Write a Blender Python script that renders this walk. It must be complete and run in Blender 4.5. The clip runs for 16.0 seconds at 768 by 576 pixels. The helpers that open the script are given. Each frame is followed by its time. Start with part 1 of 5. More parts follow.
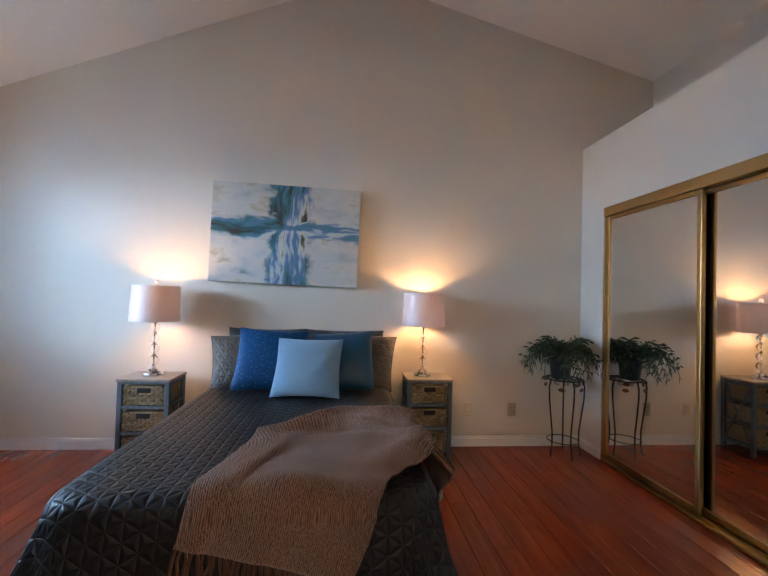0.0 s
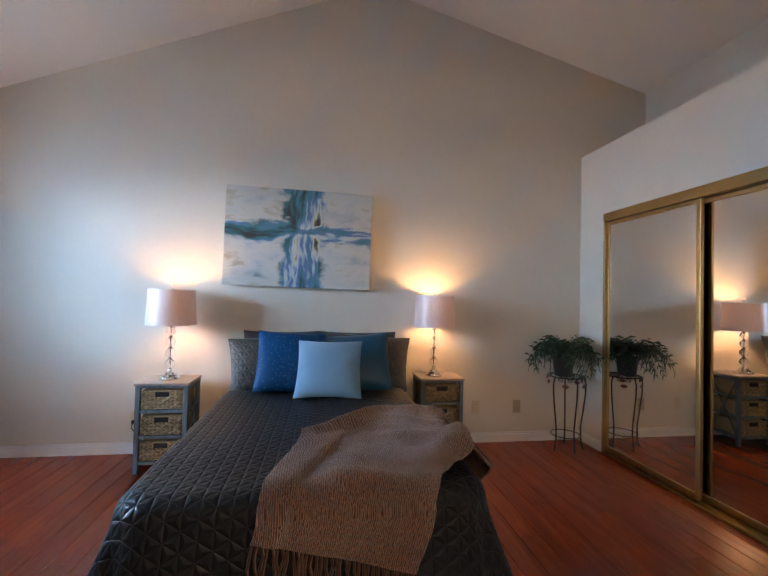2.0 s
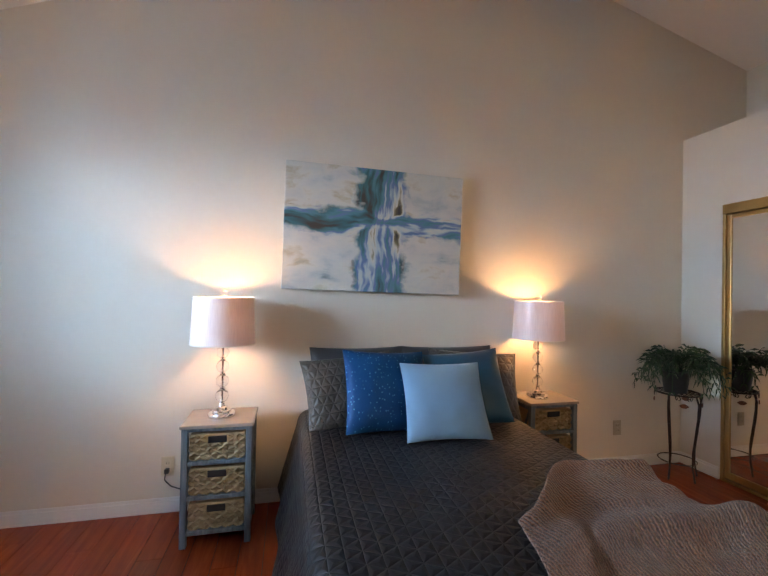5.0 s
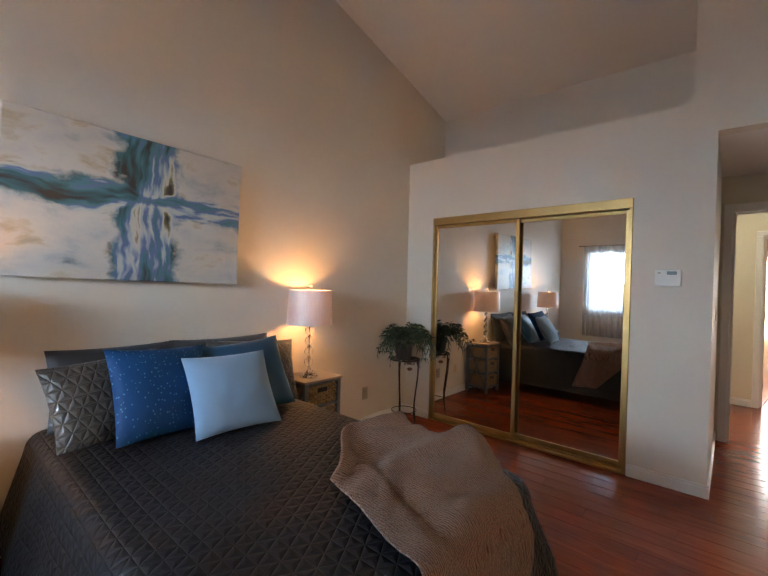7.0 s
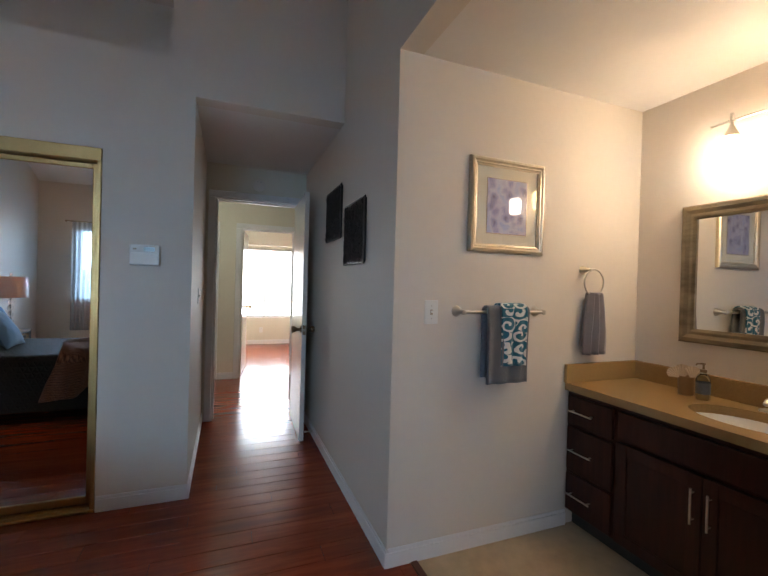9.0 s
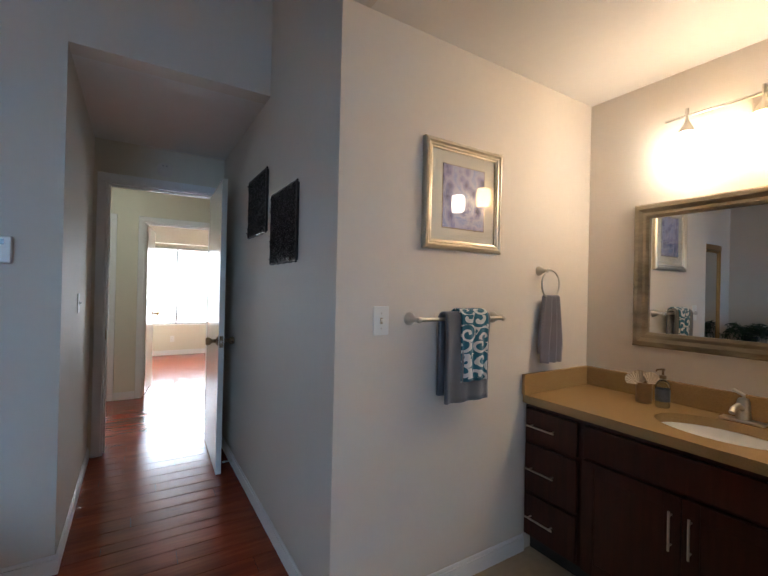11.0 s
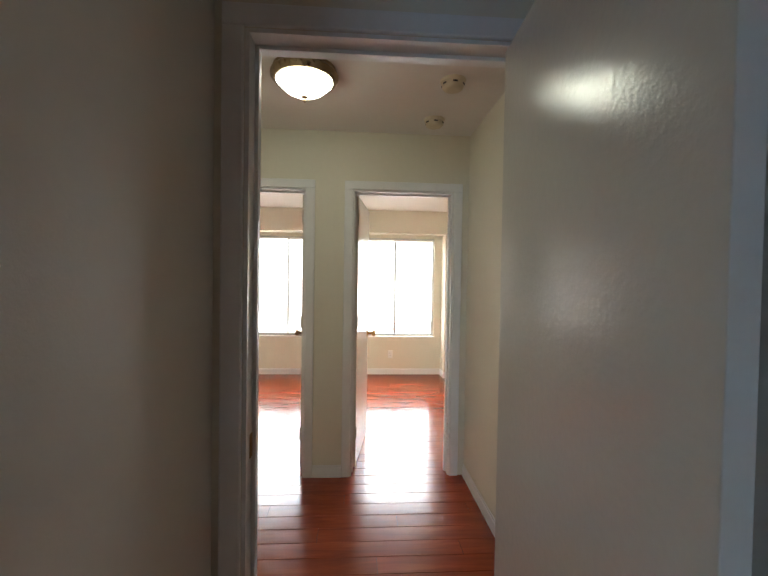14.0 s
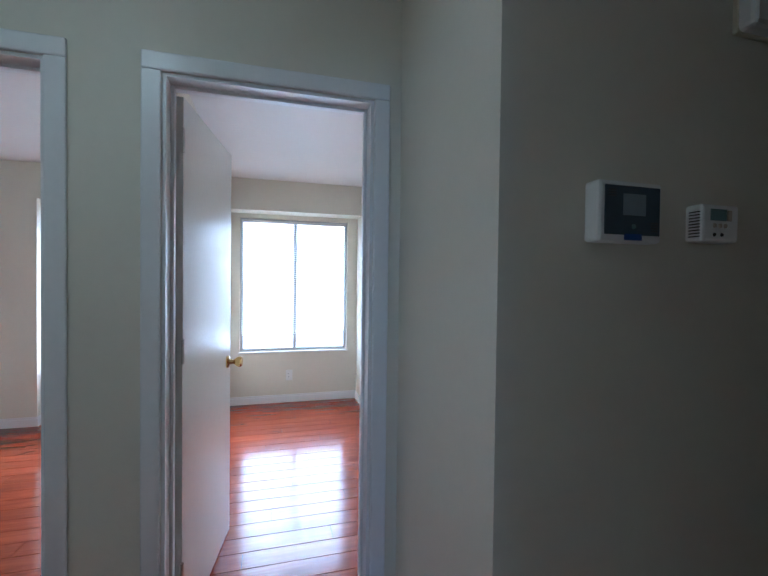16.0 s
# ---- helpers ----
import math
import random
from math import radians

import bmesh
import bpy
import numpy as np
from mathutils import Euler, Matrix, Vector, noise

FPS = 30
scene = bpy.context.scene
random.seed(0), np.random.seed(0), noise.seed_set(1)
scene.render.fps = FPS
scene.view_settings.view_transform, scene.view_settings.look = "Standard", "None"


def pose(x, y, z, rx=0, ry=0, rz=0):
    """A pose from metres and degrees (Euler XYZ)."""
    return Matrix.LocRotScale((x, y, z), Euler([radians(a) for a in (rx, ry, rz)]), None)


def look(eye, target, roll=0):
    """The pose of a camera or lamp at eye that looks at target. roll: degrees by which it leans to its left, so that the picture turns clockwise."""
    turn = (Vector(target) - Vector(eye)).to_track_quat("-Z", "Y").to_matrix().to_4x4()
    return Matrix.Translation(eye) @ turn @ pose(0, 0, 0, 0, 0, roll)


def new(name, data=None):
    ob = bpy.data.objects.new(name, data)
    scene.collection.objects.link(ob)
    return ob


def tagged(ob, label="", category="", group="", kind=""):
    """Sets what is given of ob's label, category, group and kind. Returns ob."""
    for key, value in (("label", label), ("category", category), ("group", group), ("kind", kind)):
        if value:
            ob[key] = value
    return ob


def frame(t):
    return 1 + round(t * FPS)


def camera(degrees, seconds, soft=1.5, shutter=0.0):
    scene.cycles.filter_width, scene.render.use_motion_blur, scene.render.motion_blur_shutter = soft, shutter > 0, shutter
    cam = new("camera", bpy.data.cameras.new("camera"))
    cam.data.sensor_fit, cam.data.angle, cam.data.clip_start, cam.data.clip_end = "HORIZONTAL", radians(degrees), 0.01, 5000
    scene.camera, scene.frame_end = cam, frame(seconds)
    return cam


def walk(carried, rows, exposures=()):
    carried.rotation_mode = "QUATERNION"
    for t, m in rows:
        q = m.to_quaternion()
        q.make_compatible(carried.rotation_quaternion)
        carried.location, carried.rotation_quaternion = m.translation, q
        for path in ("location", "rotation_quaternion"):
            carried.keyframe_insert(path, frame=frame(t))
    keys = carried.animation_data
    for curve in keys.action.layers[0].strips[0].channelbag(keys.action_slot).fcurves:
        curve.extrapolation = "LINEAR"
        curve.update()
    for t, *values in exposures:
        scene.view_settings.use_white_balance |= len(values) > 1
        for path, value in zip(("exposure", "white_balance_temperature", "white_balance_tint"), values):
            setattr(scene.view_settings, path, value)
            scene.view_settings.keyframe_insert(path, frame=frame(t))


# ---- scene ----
cam = camera(87.4, 16.0)
PATH = [
    (0, (0.096, 0.086, 1.262), (0.288, 2.077, 1.307), 1.6),
    (0.5, (-0.028, 0.008, 1.277), (0.245, 1.989, 1.324), 1.5),
    (1, (-0.083, -0.001, 1.298), (0.237, 1.972, 1.339), 1.4),
    (1.5, (-0.156, 0.012, 1.301), (0.182, 1.982, 1.336), 1.3),
    (2, (-0.186, 0.032, 1.28), (0.109, 2.01, 1.324), 1.3),
    (2.5, (-0.176, 0.112, 1.286), (0.067, 2.097, 1.329), 1.3),
    (3, (-0.154, 0.271, 1.317), (0.066, 2.258, 1.35), 1.2),
    (3.5, (-0.231, 0.46, 1.33), (-0.026, 2.449, 1.361), 1.3),
    (3.7, (-0.298, 0.539, 1.315), (-0.099, 2.529, 1.354), 1.2),
    (5.8, (-1.192, 0.867, 1.362), (-0.349, 2.681, 1.347), 1.4),
    (6, (-1.203, 0.85, 1.351), (-0.243, 2.605, 1.339), 1.5),
    (6.5, (-1.257, 0.894, 1.368), (-0.013, 2.46, 1.344), 1.6),
    (6.9, (-1.217, 0.865, 1.359), (0.236, 2.24, 1.343), 1.5),
    (7, (-1.222, 0.86, 1.359), (0.29, 2.17, 1.34), 1.5),
    (7.5, (-1.105, 0.824, 1.354), (0.683, 1.72, 1.334), 1.6),
    (8, (-0.887, 0.788, 1.328), (1.08, 1.154, 1.318), 1.7),
    (8.5, (-0.672, 0.779, 1.315), (1.313, 0.536, 1.305), 1.6),
    (9, (-0.489, 0.755, 1.318), (1.374, 0.027, 1.305), 1.6),
    (9.2, (-0.435, 0.738, 1.31), (1.35, -0.163, 1.3), 1.6),
    (11.3, (-0.005, 0.663, 1.326), (1.696, -0.389, 1.334), 1.3),
    (11.5, (0.114, 0.658, 1.332), (1.875, -0.291, 1.334), 1.2),
    (12, (0.536, 0.633, 1.338), (2.404, -0.081, 1.337), 1.1),
    (12.5, (1.027, 0.571, 1.344), (2.959, 0.055, 1.336), 1.0),
    (13, (1.516, 0.558, 1.347), (3.484, 0.202, 1.335), 0.9),
    (13.5, (1.997, 0.53, 1.352), (3.986, 0.321, 1.338), 1.1),
    (14, (2.451, 0.55, 1.414), (4.446, 0.422, 1.372), 0.9),
    (14.5, (2.895, 0.527, 1.4), (4.893, 0.457, 1.368), 0.8),
    (15, (3.284, 0.456, 1.397), (5.283, 0.42, 1.367), 0.7),
    (15.5, (3.587, 0.382, 1.387), (5.584, 0.273, 1.356), 0.8),
    (16, (3.823, 0.234, 1.363), (5.752, -0.296, 1.329), 0.7),
]
EXPOSURES = [(0.0, 0.9, 6900, 14), (3.5, 0.9, 6900, 13), (6.0, 0.85, 8400, 19), (7.5, 0.65, 8700, 20), (8.2, 0.5, 7800, 16), (9.0, 0.05, 6800, 13), (11.5, 0.05, 6400, 12), (12.0, 0.1, 6500, 12), (12.5, 0.28, 8300, 17), (13.5, 0.1, 8000, 16), (14.5, -0.45, 6500, 12), (15.5, -0.6, 5400, 11), (16.0, -0.6, 4900, 10)]
walk(cam, [(t, look(eye, target, roll)) for t, eye, target, roll in PATH], EXPOSURES)

# ---------- world, sun and large lights ----------
SUN_DIR = Vector((0.9, -0.6, 0.62)).normalized()
world = bpy.data.worlds.new("world")
scene.world = world
world.use_nodes = True
wn = world.node_tree.nodes
sky = wn.new("ShaderNodeTexSky")
sky.sky_type, sky.sun_disc = "NISHITA", False
sky.sun_elevation = math.asin(SUN_DIR.z)
sky.sun_rotation = math.atan2(SUN_DIR.x, SUN_DIR.y)
wn["Background"].inputs["Strength"].default_value = 0.12
world.node_tree.links.new(sky.outputs[0], wn["Background"].inputs["Color"])


def lamp(name, kind, energy, color, matrix, size=0.1, size_y=None, angle=None, spread=None):
    data = bpy.data.lights.new(name, kind)
    data.energy, data.color = energy, color
    if kind == "AREA":
        data.shape, data.size, data.size_y = "RECTANGLE", size, size_y or size
    elif kind == "POINT":
        data.shadow_soft_size = size
    if angle:
        data.angle = radians(angle)
    if spread:
        data.spread = radians(spread)
    ob = new(name, data)
    ob.matrix_world = matrix
    return ob


lamp("sun", "SUN", 5.0, (1.0, 0.93, 0.82), look(SUN_DIR * 20, (0, 0, 0)), angle=0.5)
# area lamps for sky light: west one added well outside, east ones behind the panes
lamp("window_light_west", "AREA", 700, (0.37, 0.65, 1.0), look((-5.5, 2.15, 2.0), (-2.5, 2.2, 1.75)), 5.0, 1.0)
lamp("window_light_east", "AREA", 200, (0.80, 0.90, 1.0), look((8.58, 0.0, 1.3), (5, 0, 1.28)), 1.17, 1.46)
lamp("window_light_north_room", "AREA", 200, (0.80, 0.90, 1.0), look((8.58, 1.58, 1.3), (5, 1.58, 1.28)), 1.28, 1.46)

# ---------- materials ----------


class Nodes:
    """A small wrapper that adds and links shader nodes."""

    def __init__(self, name):
        self.mat = bpy.data.materials.new(name)
        self.mat.use_nodes = True
        self.tree = self.mat.node_tree
        self.bsdf = self.tree.nodes["Principled BSDF"]

    def add(self, kind, links=None, operation="", data_type="", blend_type=""):
        n = self.tree.nodes.new("ShaderNode" + kind)
        if operation:
            n.operation = operation
        if data_type:
            n.data_type = data_type
        if blend_type:
            n.blend_type = blend_type
        for k, v in (links or {}).items():
            self.put(n.inputs[k], v)
        return n

    def put(self, socket, v):
        if isinstance(v, bpy.types.NodeSocket):
            self.tree.links.new(v, socket)
        elif isinstance(v, bpy.types.Node):
            self.tree.links.new(v.outputs[0], socket)
        else:
            socket.default_value = v

    def math(self, op, a, b=0.0):
        return self.add("Math", {0: a, 1: b}, operation=op).outputs[0]

    def set(self, **kw):
        for k, v in kw.items():
            self.put(self.bsdf.inputs[k.replace("_", " ")], v)

    def coord(self, which="Object", scale=(1, 1, 1)):
        c = self.add("TexCoord")
        return self.add("Mapping", {"Vector": c.outputs[which], "Scale": scale}).outputs[0]

    def noise(self, vec, scale, detail=4.0, rough=0.55):
        return self.add("TexNoise", {"Vector": vec, "Scale": scale, "Detail": detail, "Roughness": rough}).outputs["Fac"]

    def ramp(self, fac, stops):
        r = self.add("ValToRGB", {"Fac": fac})
        el = r.color_ramp.elements
        while len(el) < len(stops):
            el.new(0.5)
        for e, (p, c) in zip(el, stops):
            e.position, e.color = p, (*c, 1)
        return r.outputs[0]

    def mix(self, fac, a, b, blend="MIX"):
        m = self.add("Mix", data_type="RGBA", blend_type=blend)
        self.put(m.inputs[0], fac)
        for i, v in ((6, a), (7, b)):
            self.put(m.inputs[i], (*v, 1) if isinstance(v, tuple) else v)
        return m.outputs[2]

    def bump(self, height, strength=0.3, distance=0.01):
        self.set(Normal=self.add("Bump", {"Height": height, "Strength": strength, "Distance": distance}).outputs[0])


def rgb(c, k=1.0):
    return tuple(min(1.0, v * k) for v in c)


def plain(name, color, rough=0.5, metal=0.0, vary=0.12, grain=40.0, bump=0.1, coat=0.0, **kw):
    """A surface with fine grain and large soft variation in colour and gloss."""
    n = Nodes(name)
    v = n.coord()
    big, fine = n.noise(v, 2.3), n.noise(v, grain, 6.0)
    both = n.math("ADD", n.math("MULTIPLY", big, 0.55), n.math("MULTIPLY", fine, 0.45))
    n.set(Base_Color=n.ramp(both, [(0.3, rgb(color, 1 - vary)), (0.7, rgb(color, 1 + vary))]), Metallic=metal, Coat_Weight=coat)
    n.set(Roughness=n.math("ADD", n.math("MULTIPLY", n.math("SUBTRACT", fine, 0.5), 0.25 * rough), rough))
    n.set(**kw)
    if bump:
        n.bump(fine, bump, 0.004)
    return n.mat


def wall_paint(name, color):
    n = Nodes(name)
    v = n.coord()
    big, mid, fine = n.noise(v, 0.9), n.noise(v, 30, 3), n.noise(v, 190, 3)
    n.set(Base_Color=n.ramp(n.math("ADD", n.math("MULTIPLY", big, 0.7), n.math("MULTIPLY", mid, 0.3)), [(0.3, rgb(color, 0.965)), (0.7, rgb(color, 1.03))]), Roughness=0.62)
    n.bump(n.math("ADD", mid, n.math("MULTIPLY", fine, 0.6)), 0.16, 0.004)
    return n.mat


WALL = wall_paint("wall_paint", (0.71, 0.645, 0.56))
FOYER = wall_paint("foyer_paint", (0.73, 0.68, 0.56))
CEIL = wall_paint("ceiling_paint", (0.78, 0.75, 0.71))
TRIM = plain("white_trim_paint", (0.80, 0.79, 0.77), 0.32, vary=0.03, bump=0.0)
DOORPAINT = plain("door_enamel", (0.78, 0.75, 0.68), 0.16, vary=0.03, grain=55, bump=0.22)
GOLD = plain("gold_anodised_frame", (0.48, 0.30, 0.12), 0.4, 1.0, vary=0.1, grain=120)
MIRROR = Nodes("mirror_glass")
MIRROR.set(Base_Color=(0.80, 0.80, 0.78, 1), Metallic=1.0, Roughness=0.012)
MIRROR = MIRROR.mat
CHROME = plain("chrome", (0.82, 0.82, 0.83), 0.1, 1.0, vary=0.03, bump=0)
NICKEL = plain("brushed_nickel", (0.60, 0.56, 0.50), 0.3, 1.0, vary=0.06, grain=150)
BRONZE = plain("aged_brass_knob", (0.30, 0.22, 0.14), 0.28, 1.0, vary=0.2)
DARKGAP = plain("dark_gap", (0.02, 0.018, 0.016), 0.8)
PLASTIC = plain("white_plastic", (0.78, 0.77, 0.73), 0.4, vary=0.02, bump=0.02)
IVORY = plain("ivory_plastic", (0.66, 0.58, 0.42), 0.42, vary=0.03, bump=0.02)
BEIGEPLASTIC = plain("beige_plate", (0.45, 0.38, 0.28), 0.45, vary=0.03, bump=0.02)
BLACKPLASTIC = plain("black_plastic", (0.018, 0.018, 0.02), 0.4, vary=0.1)
# near-black stands in for shade inside slots and holes; also two dark buttons
SLOT = plain("dark_slot", (0.03, 0.03, 0.03), 0.6, bump=0)


def wood_floor():
    n = Nodes("cherry_laminate")
    c = n.add("TexCoord").outputs["Object"]
    rnd = n.add("ObjectInfo").outputs["Random"]
    off = n.add("CombineXYZ", {0: n.math("MULTIPLY", rnd, 37.0), 1: n.math("MULTIPLY", rnd, 91.0), 2: 0.0})
    v = n.add("VectorMath", {0: c, 1: off}, operation="ADD").outputs[0]
    v = n.add("Mapping", {"Vector": v, "Scale": (1.0, 0.09, 1.0)}).outputs[0]
    grain = n.add("TexNoise", {"Vector": v, "Scale": 26.0, "Detail": 6.0, "Roughness": 0.6, "Distortion": 1.1}).outputs["Fac"]
    streak = n.noise(v, 7.0, 3.0)
    mixv = n.math("ADD", n.math("MULTIPLY", grain, 0.6), n.math("MULTIPLY", streak, 0.4))
    base = n.ramp(mixv, [(0.28, (0.135, 0.019, 0.007)), (0.52, (0.225, 0.036, 0.011)), (0.76, (0.32, 0.066, 0.021))])
    tone = n.ramp(rnd, [(0.0, (0.92, 0.91, 0.9)), (1.0, (1.07, 1.03, 1.0))])
    n.set(Base_Color=n.mix(1.0, base, tone, "MULTIPLY"), Roughness=n.math("ADD", n.math("MULTIPLY", grain, 0.12), 0.10), Specular_IOR_Level=0.38)
    n.bump(grain, 0.03, 0.002)
    return n.mat


FLOORWOOD = wood_floor()
TILE = plain("beige_bath_tile", (0.42, 0.33, 0.22), 0.42, vary=0.2, grain=18)


def glass(name, tint=(1, 1, 1), rough=0.0):
    n = Nodes(name)
    n.set(Base_Color=(*tint, 1), Transmission_Weight=1.0, Roughness=rough, IOR=1.45)
    return n.mat


GLASS = glass("window_glass")
CRYSTAL = glass("crystal_ball", (0.97, 0.98, 1.0), 0.02)
FROST = glass("picture_glass")

# ---------- building helpers ----------


def box(bm, x0, x1, y0, y1, z0, z1, bevel=0.0, segs=2):
    m = Matrix.Translation(((x0 + x1) / 2, (y0 + y1) / 2, (z0 + z1) / 2)) @ Matrix.Diagonal((abs(x1 - x0), abs(y1 - y0), abs(z1 - z0), 1))
    vs = bmesh.ops.create_cube(bm, size=1.0, matrix=m)["verts"]
    if bevel:
        es = list({e for v in vs for e in v.link_edges})
        bmesh.ops.bevel(bm, geom=es, offset=bevel, segments=segs, affect="EDGES", profile=0.5)


def new_box(*a, bevel=0.0, segs=2):
    bm = bmesh.new()
    box(bm, *a, bevel=bevel, segs=segs)
    return bm


def prism(bm, pts, a, b, axis="y"):
    """A polygon in the plane across the axis, drawn out from a to b."""
    def place(p, s):
        return (p[0], s, p[1]) if axis == "y" else ((s, p[0], p[1]) if axis == "x" else (p[0], p[1], s))
    lo, hi = [bm.verts.new(place(p, a)) for p in pts], [bm.verts.new(place(p, b)) for p in pts]
    n = len(pts)
    bm.faces.new(lo), bm.faces.new(hi[::-1])
    for i in range(n):
        bm.faces.new((lo[i], hi[i], hi[(i + 1) % n], lo[(i + 1) % n]))
    bmesh.ops.recalc_face_normals(bm, faces=bm.faces[:])
    return bm


def lathe(bm, rings, seg=24, m=None, cap=True):
    """A turned shape: rings of (radius, height) from the bottom up."""
    m = m or Matrix()
    rows = [[bm.verts.new(m @ Vector((r * math.cos(2 * math.pi * i / seg), r * math.sin(2 * math.pi * i / seg), z))) for i in range(seg)] for r, z in rings]
    for a, b in zip(rows, rows[1:]):
        for i in range(seg):
            bm.faces.new((a[i], a[(i + 1) % seg], b[(i + 1) % seg], b[i]))
    if cap:
        bm.faces.new(rows[0][::-1]), bm.faces.new(rows[-1])
    return bm


def tube(bm, pts, r, seg=8):
    """A round bar along a line of points."""
    pts = [Vector(p) for p in pts]
    rows, up = [], Vector((0.13, 0.21, 0.97))
    for i, p in enumerate(pts):
        d = (pts[min(i + 1, len(pts) - 1)] - pts[max(i - 1, 0)]).normalized()
        if abs(d.dot(up)) > 0.95:
            up = Vector((0.9, 0.3, 0.1))
        s = d.cross(up).normalized()
        u = s.cross(d).normalized()
        rows.append([bm.verts.new(p + r * (math.cos(2 * math.pi * k / seg) * s + math.sin(2 * math.pi * k / seg) * u)) for k in range(seg)])
    for a, b in zip(rows, rows[1:]):
        for k in range(seg):
            bm.faces.new((a[k], a[(k + 1) % seg], b[(k + 1) % seg], b[k]))
    bm.faces.new(rows[0][::-1]), bm.faces.new(rows[-1])
    return bm


def part(name, bm, mat, parent=None, label="", smooth=False):
    """One mesh object from a bmesh, under a thing or a part."""
    me = bpy.data.meshes.new(name)
    bmesh.ops.recalc_face_normals(bm, faces=bm.faces[:])
    bm.to_mesh(me)
    bm.free()
    for mm in (mat if isinstance(mat, (list, tuple)) else [mat]):
        me.materials.append(mm)
    if smooth:
        me.shade_smooth()
        me.set_sharp_from_angle(angle=radians(40))
    ob = new(name, me)
    if parent:
        ob.parent = parent
    if label:
        ob["label"] = label
    return ob


def thing(name, label, category, m=None, group="", kind=""):
    ob = new(name)
    ob.empty_display_size = 0.1
    if m is not None:
        ob.matrix_basis = m
    return tagged(ob, label, category, group, kind)


def structure(name, bm, mat, label, category="wall", smooth=False):
    return tagged(part(name, bm, mat, smooth=smooth), label, category, kind="structure")


def slab(x0, x1, y0, y1, z0, z1, holes=(), flat="x"):
    """A wall with openings. flat: the axis it is thin along; holes: (a0, a1, z0, z1) along the other."""
    bm = bmesh.new()
    a0, a1 = (y0, y1) if flat == "x" else (x0, x1)
    cuts = sorted({a0, a1, *[h[0] for h in holes], *[h[1] for h in holes]})
    for a, b in zip(cuts, cuts[1:]):
        mid, spans = (a + b) / 2, [(z0, z1)]
        for h in holes:
            if h[0] < mid < h[1]:
                spans = [s for lo, hi in spans for s in ((lo, min(hi, h[2])), (max(lo, h[3]), hi)) if s[1] - s[0] > 1e-4]
        for lo, hi in spans:
            box(bm, *((x0, x1, a, b) if flat == "x" else (a, b, y0, y1)), lo, hi)
    bmesh.ops.remove_doubles(bm, verts=bm.verts[:], dist=1e-5)
    return bm


# ---------- plan ----------
BEDW, CLOS, WEST, HL, HR, ALC = 3.49, 2.19, -2.75, 0.955, 0.03, 1.24
H, FH, LEDGE, NICHE = 2.42, 2.45, 2.635, 2.864
RX, RZ = 0.203, 4.0


def roof(x):
    return RZ - 0.2587 * (x - RX) if x > RX else RZ + 0.41 * (x - RX)


def gable(x0, x1, z0):
    top = [(x, roof(x) + 0.02) for x in ([x1, RX, x0] if x0 < RX < x1 else [x1, x0])]
    return [(x0, z0), (x1, z0), *top]


structure("wall_north", prism(bmesh.new(), gable(WEST - 0.12, 3.0, 0), BEDW, BEDW + 0.12), WALL, "tall beige painted gable wall behind the bed")
bm = bmesh.new()
prism(bm, gable(WEST - 0.12, -0.6, 0), HR - 0.12, HR)
prism(bm, gable(-0.6, ALC, H), HR - 0.12, HR)
prism(bm, gable(ALC, CLOS + 0.12, 0), HR - 0.12, HR)
box(bm, CLOS + 0.12, 3.6, HR - 0.12, HR, 0, H)
structure("wall_south", bm, WALL, "beige painted wall with the wide opening to the vanity alcove")
structure("wall_west", slab(WEST - 0.12, WEST, HR - 0.12, BEDW, 0, roof(WEST) + 0.02, [(1.75, 2.95, 0.98, 2.08)]), WALL, "beige painted wall with a curtained window")
bm = slab(CLOS, CLOS + 0.12, HL, BEDW, 0, LEDGE - 0.05, [(1.42, 3.17, 0, 2.04)])
structure("wall_closet", bm, WALL, "beige painted closet wall below a plant ledge")
structure("ledge", new_box(CLOS, NICHE, HL + 0.13, BEDW, LEDGE - 0.05, LEDGE), WALL, "flat painted ledge above the closet", "ledge")
structure("wall_niche_back", new_box(NICHE, 3.0, HL, BEDW, 0, roof(NICHE) + 0.03), WALL, "beige wall at the back of the plant ledge")
bm = prism(bmesh.new(), [(CLOS, LEDGE - 0.05), (NICHE, LEDGE - 0.05), (NICHE, roof(NICHE) + 0.02), (CLOS, roof(CLOS) + 0.02)], HL, HL + 0.13)
prism(bm, [(CLOS, H), (CLOS + 0.12, H), (CLOS + 0.12, roof(2.31) + 0.02), (CLOS, roof(CLOS) + 0.02)], HR, HL)
structure("wall_hall_header", bm, WALL, "beige painted wall over the hallway entrance")
structure("wall_hall_left", new_box(CLOS + 0.12, 3.6, HL, HL + 0.12, 0, H), WALL, "beige painted hallway wall with a light switch")
structure("ceiling_hall", new_box(CLOS + 0.12, 3.6, HR, HL, H, H + 0.1), CEIL, "flat painted hallway ceiling", "ceiling")
bm = prism(bmesh.new(), [(RX, RZ), (3.0, roof(3.0)), (3.0, roof(3.0) + 0.1), (RX, RZ + 0.1)], HR - 0.12, BEDW + 0.12)
prism(bm, [(WEST - 0.12, roof(WEST - 0.12)), (RX, RZ), (RX, RZ + 0.1), (WEST - 0.12, roof(WEST - 0.12) + 0.1)], HR - 0.12, BEDW + 0.12)
structure("ceiling_bedroom", bm, CEIL, "white vaulted bedroom ceiling with a ridge", "ceiling")
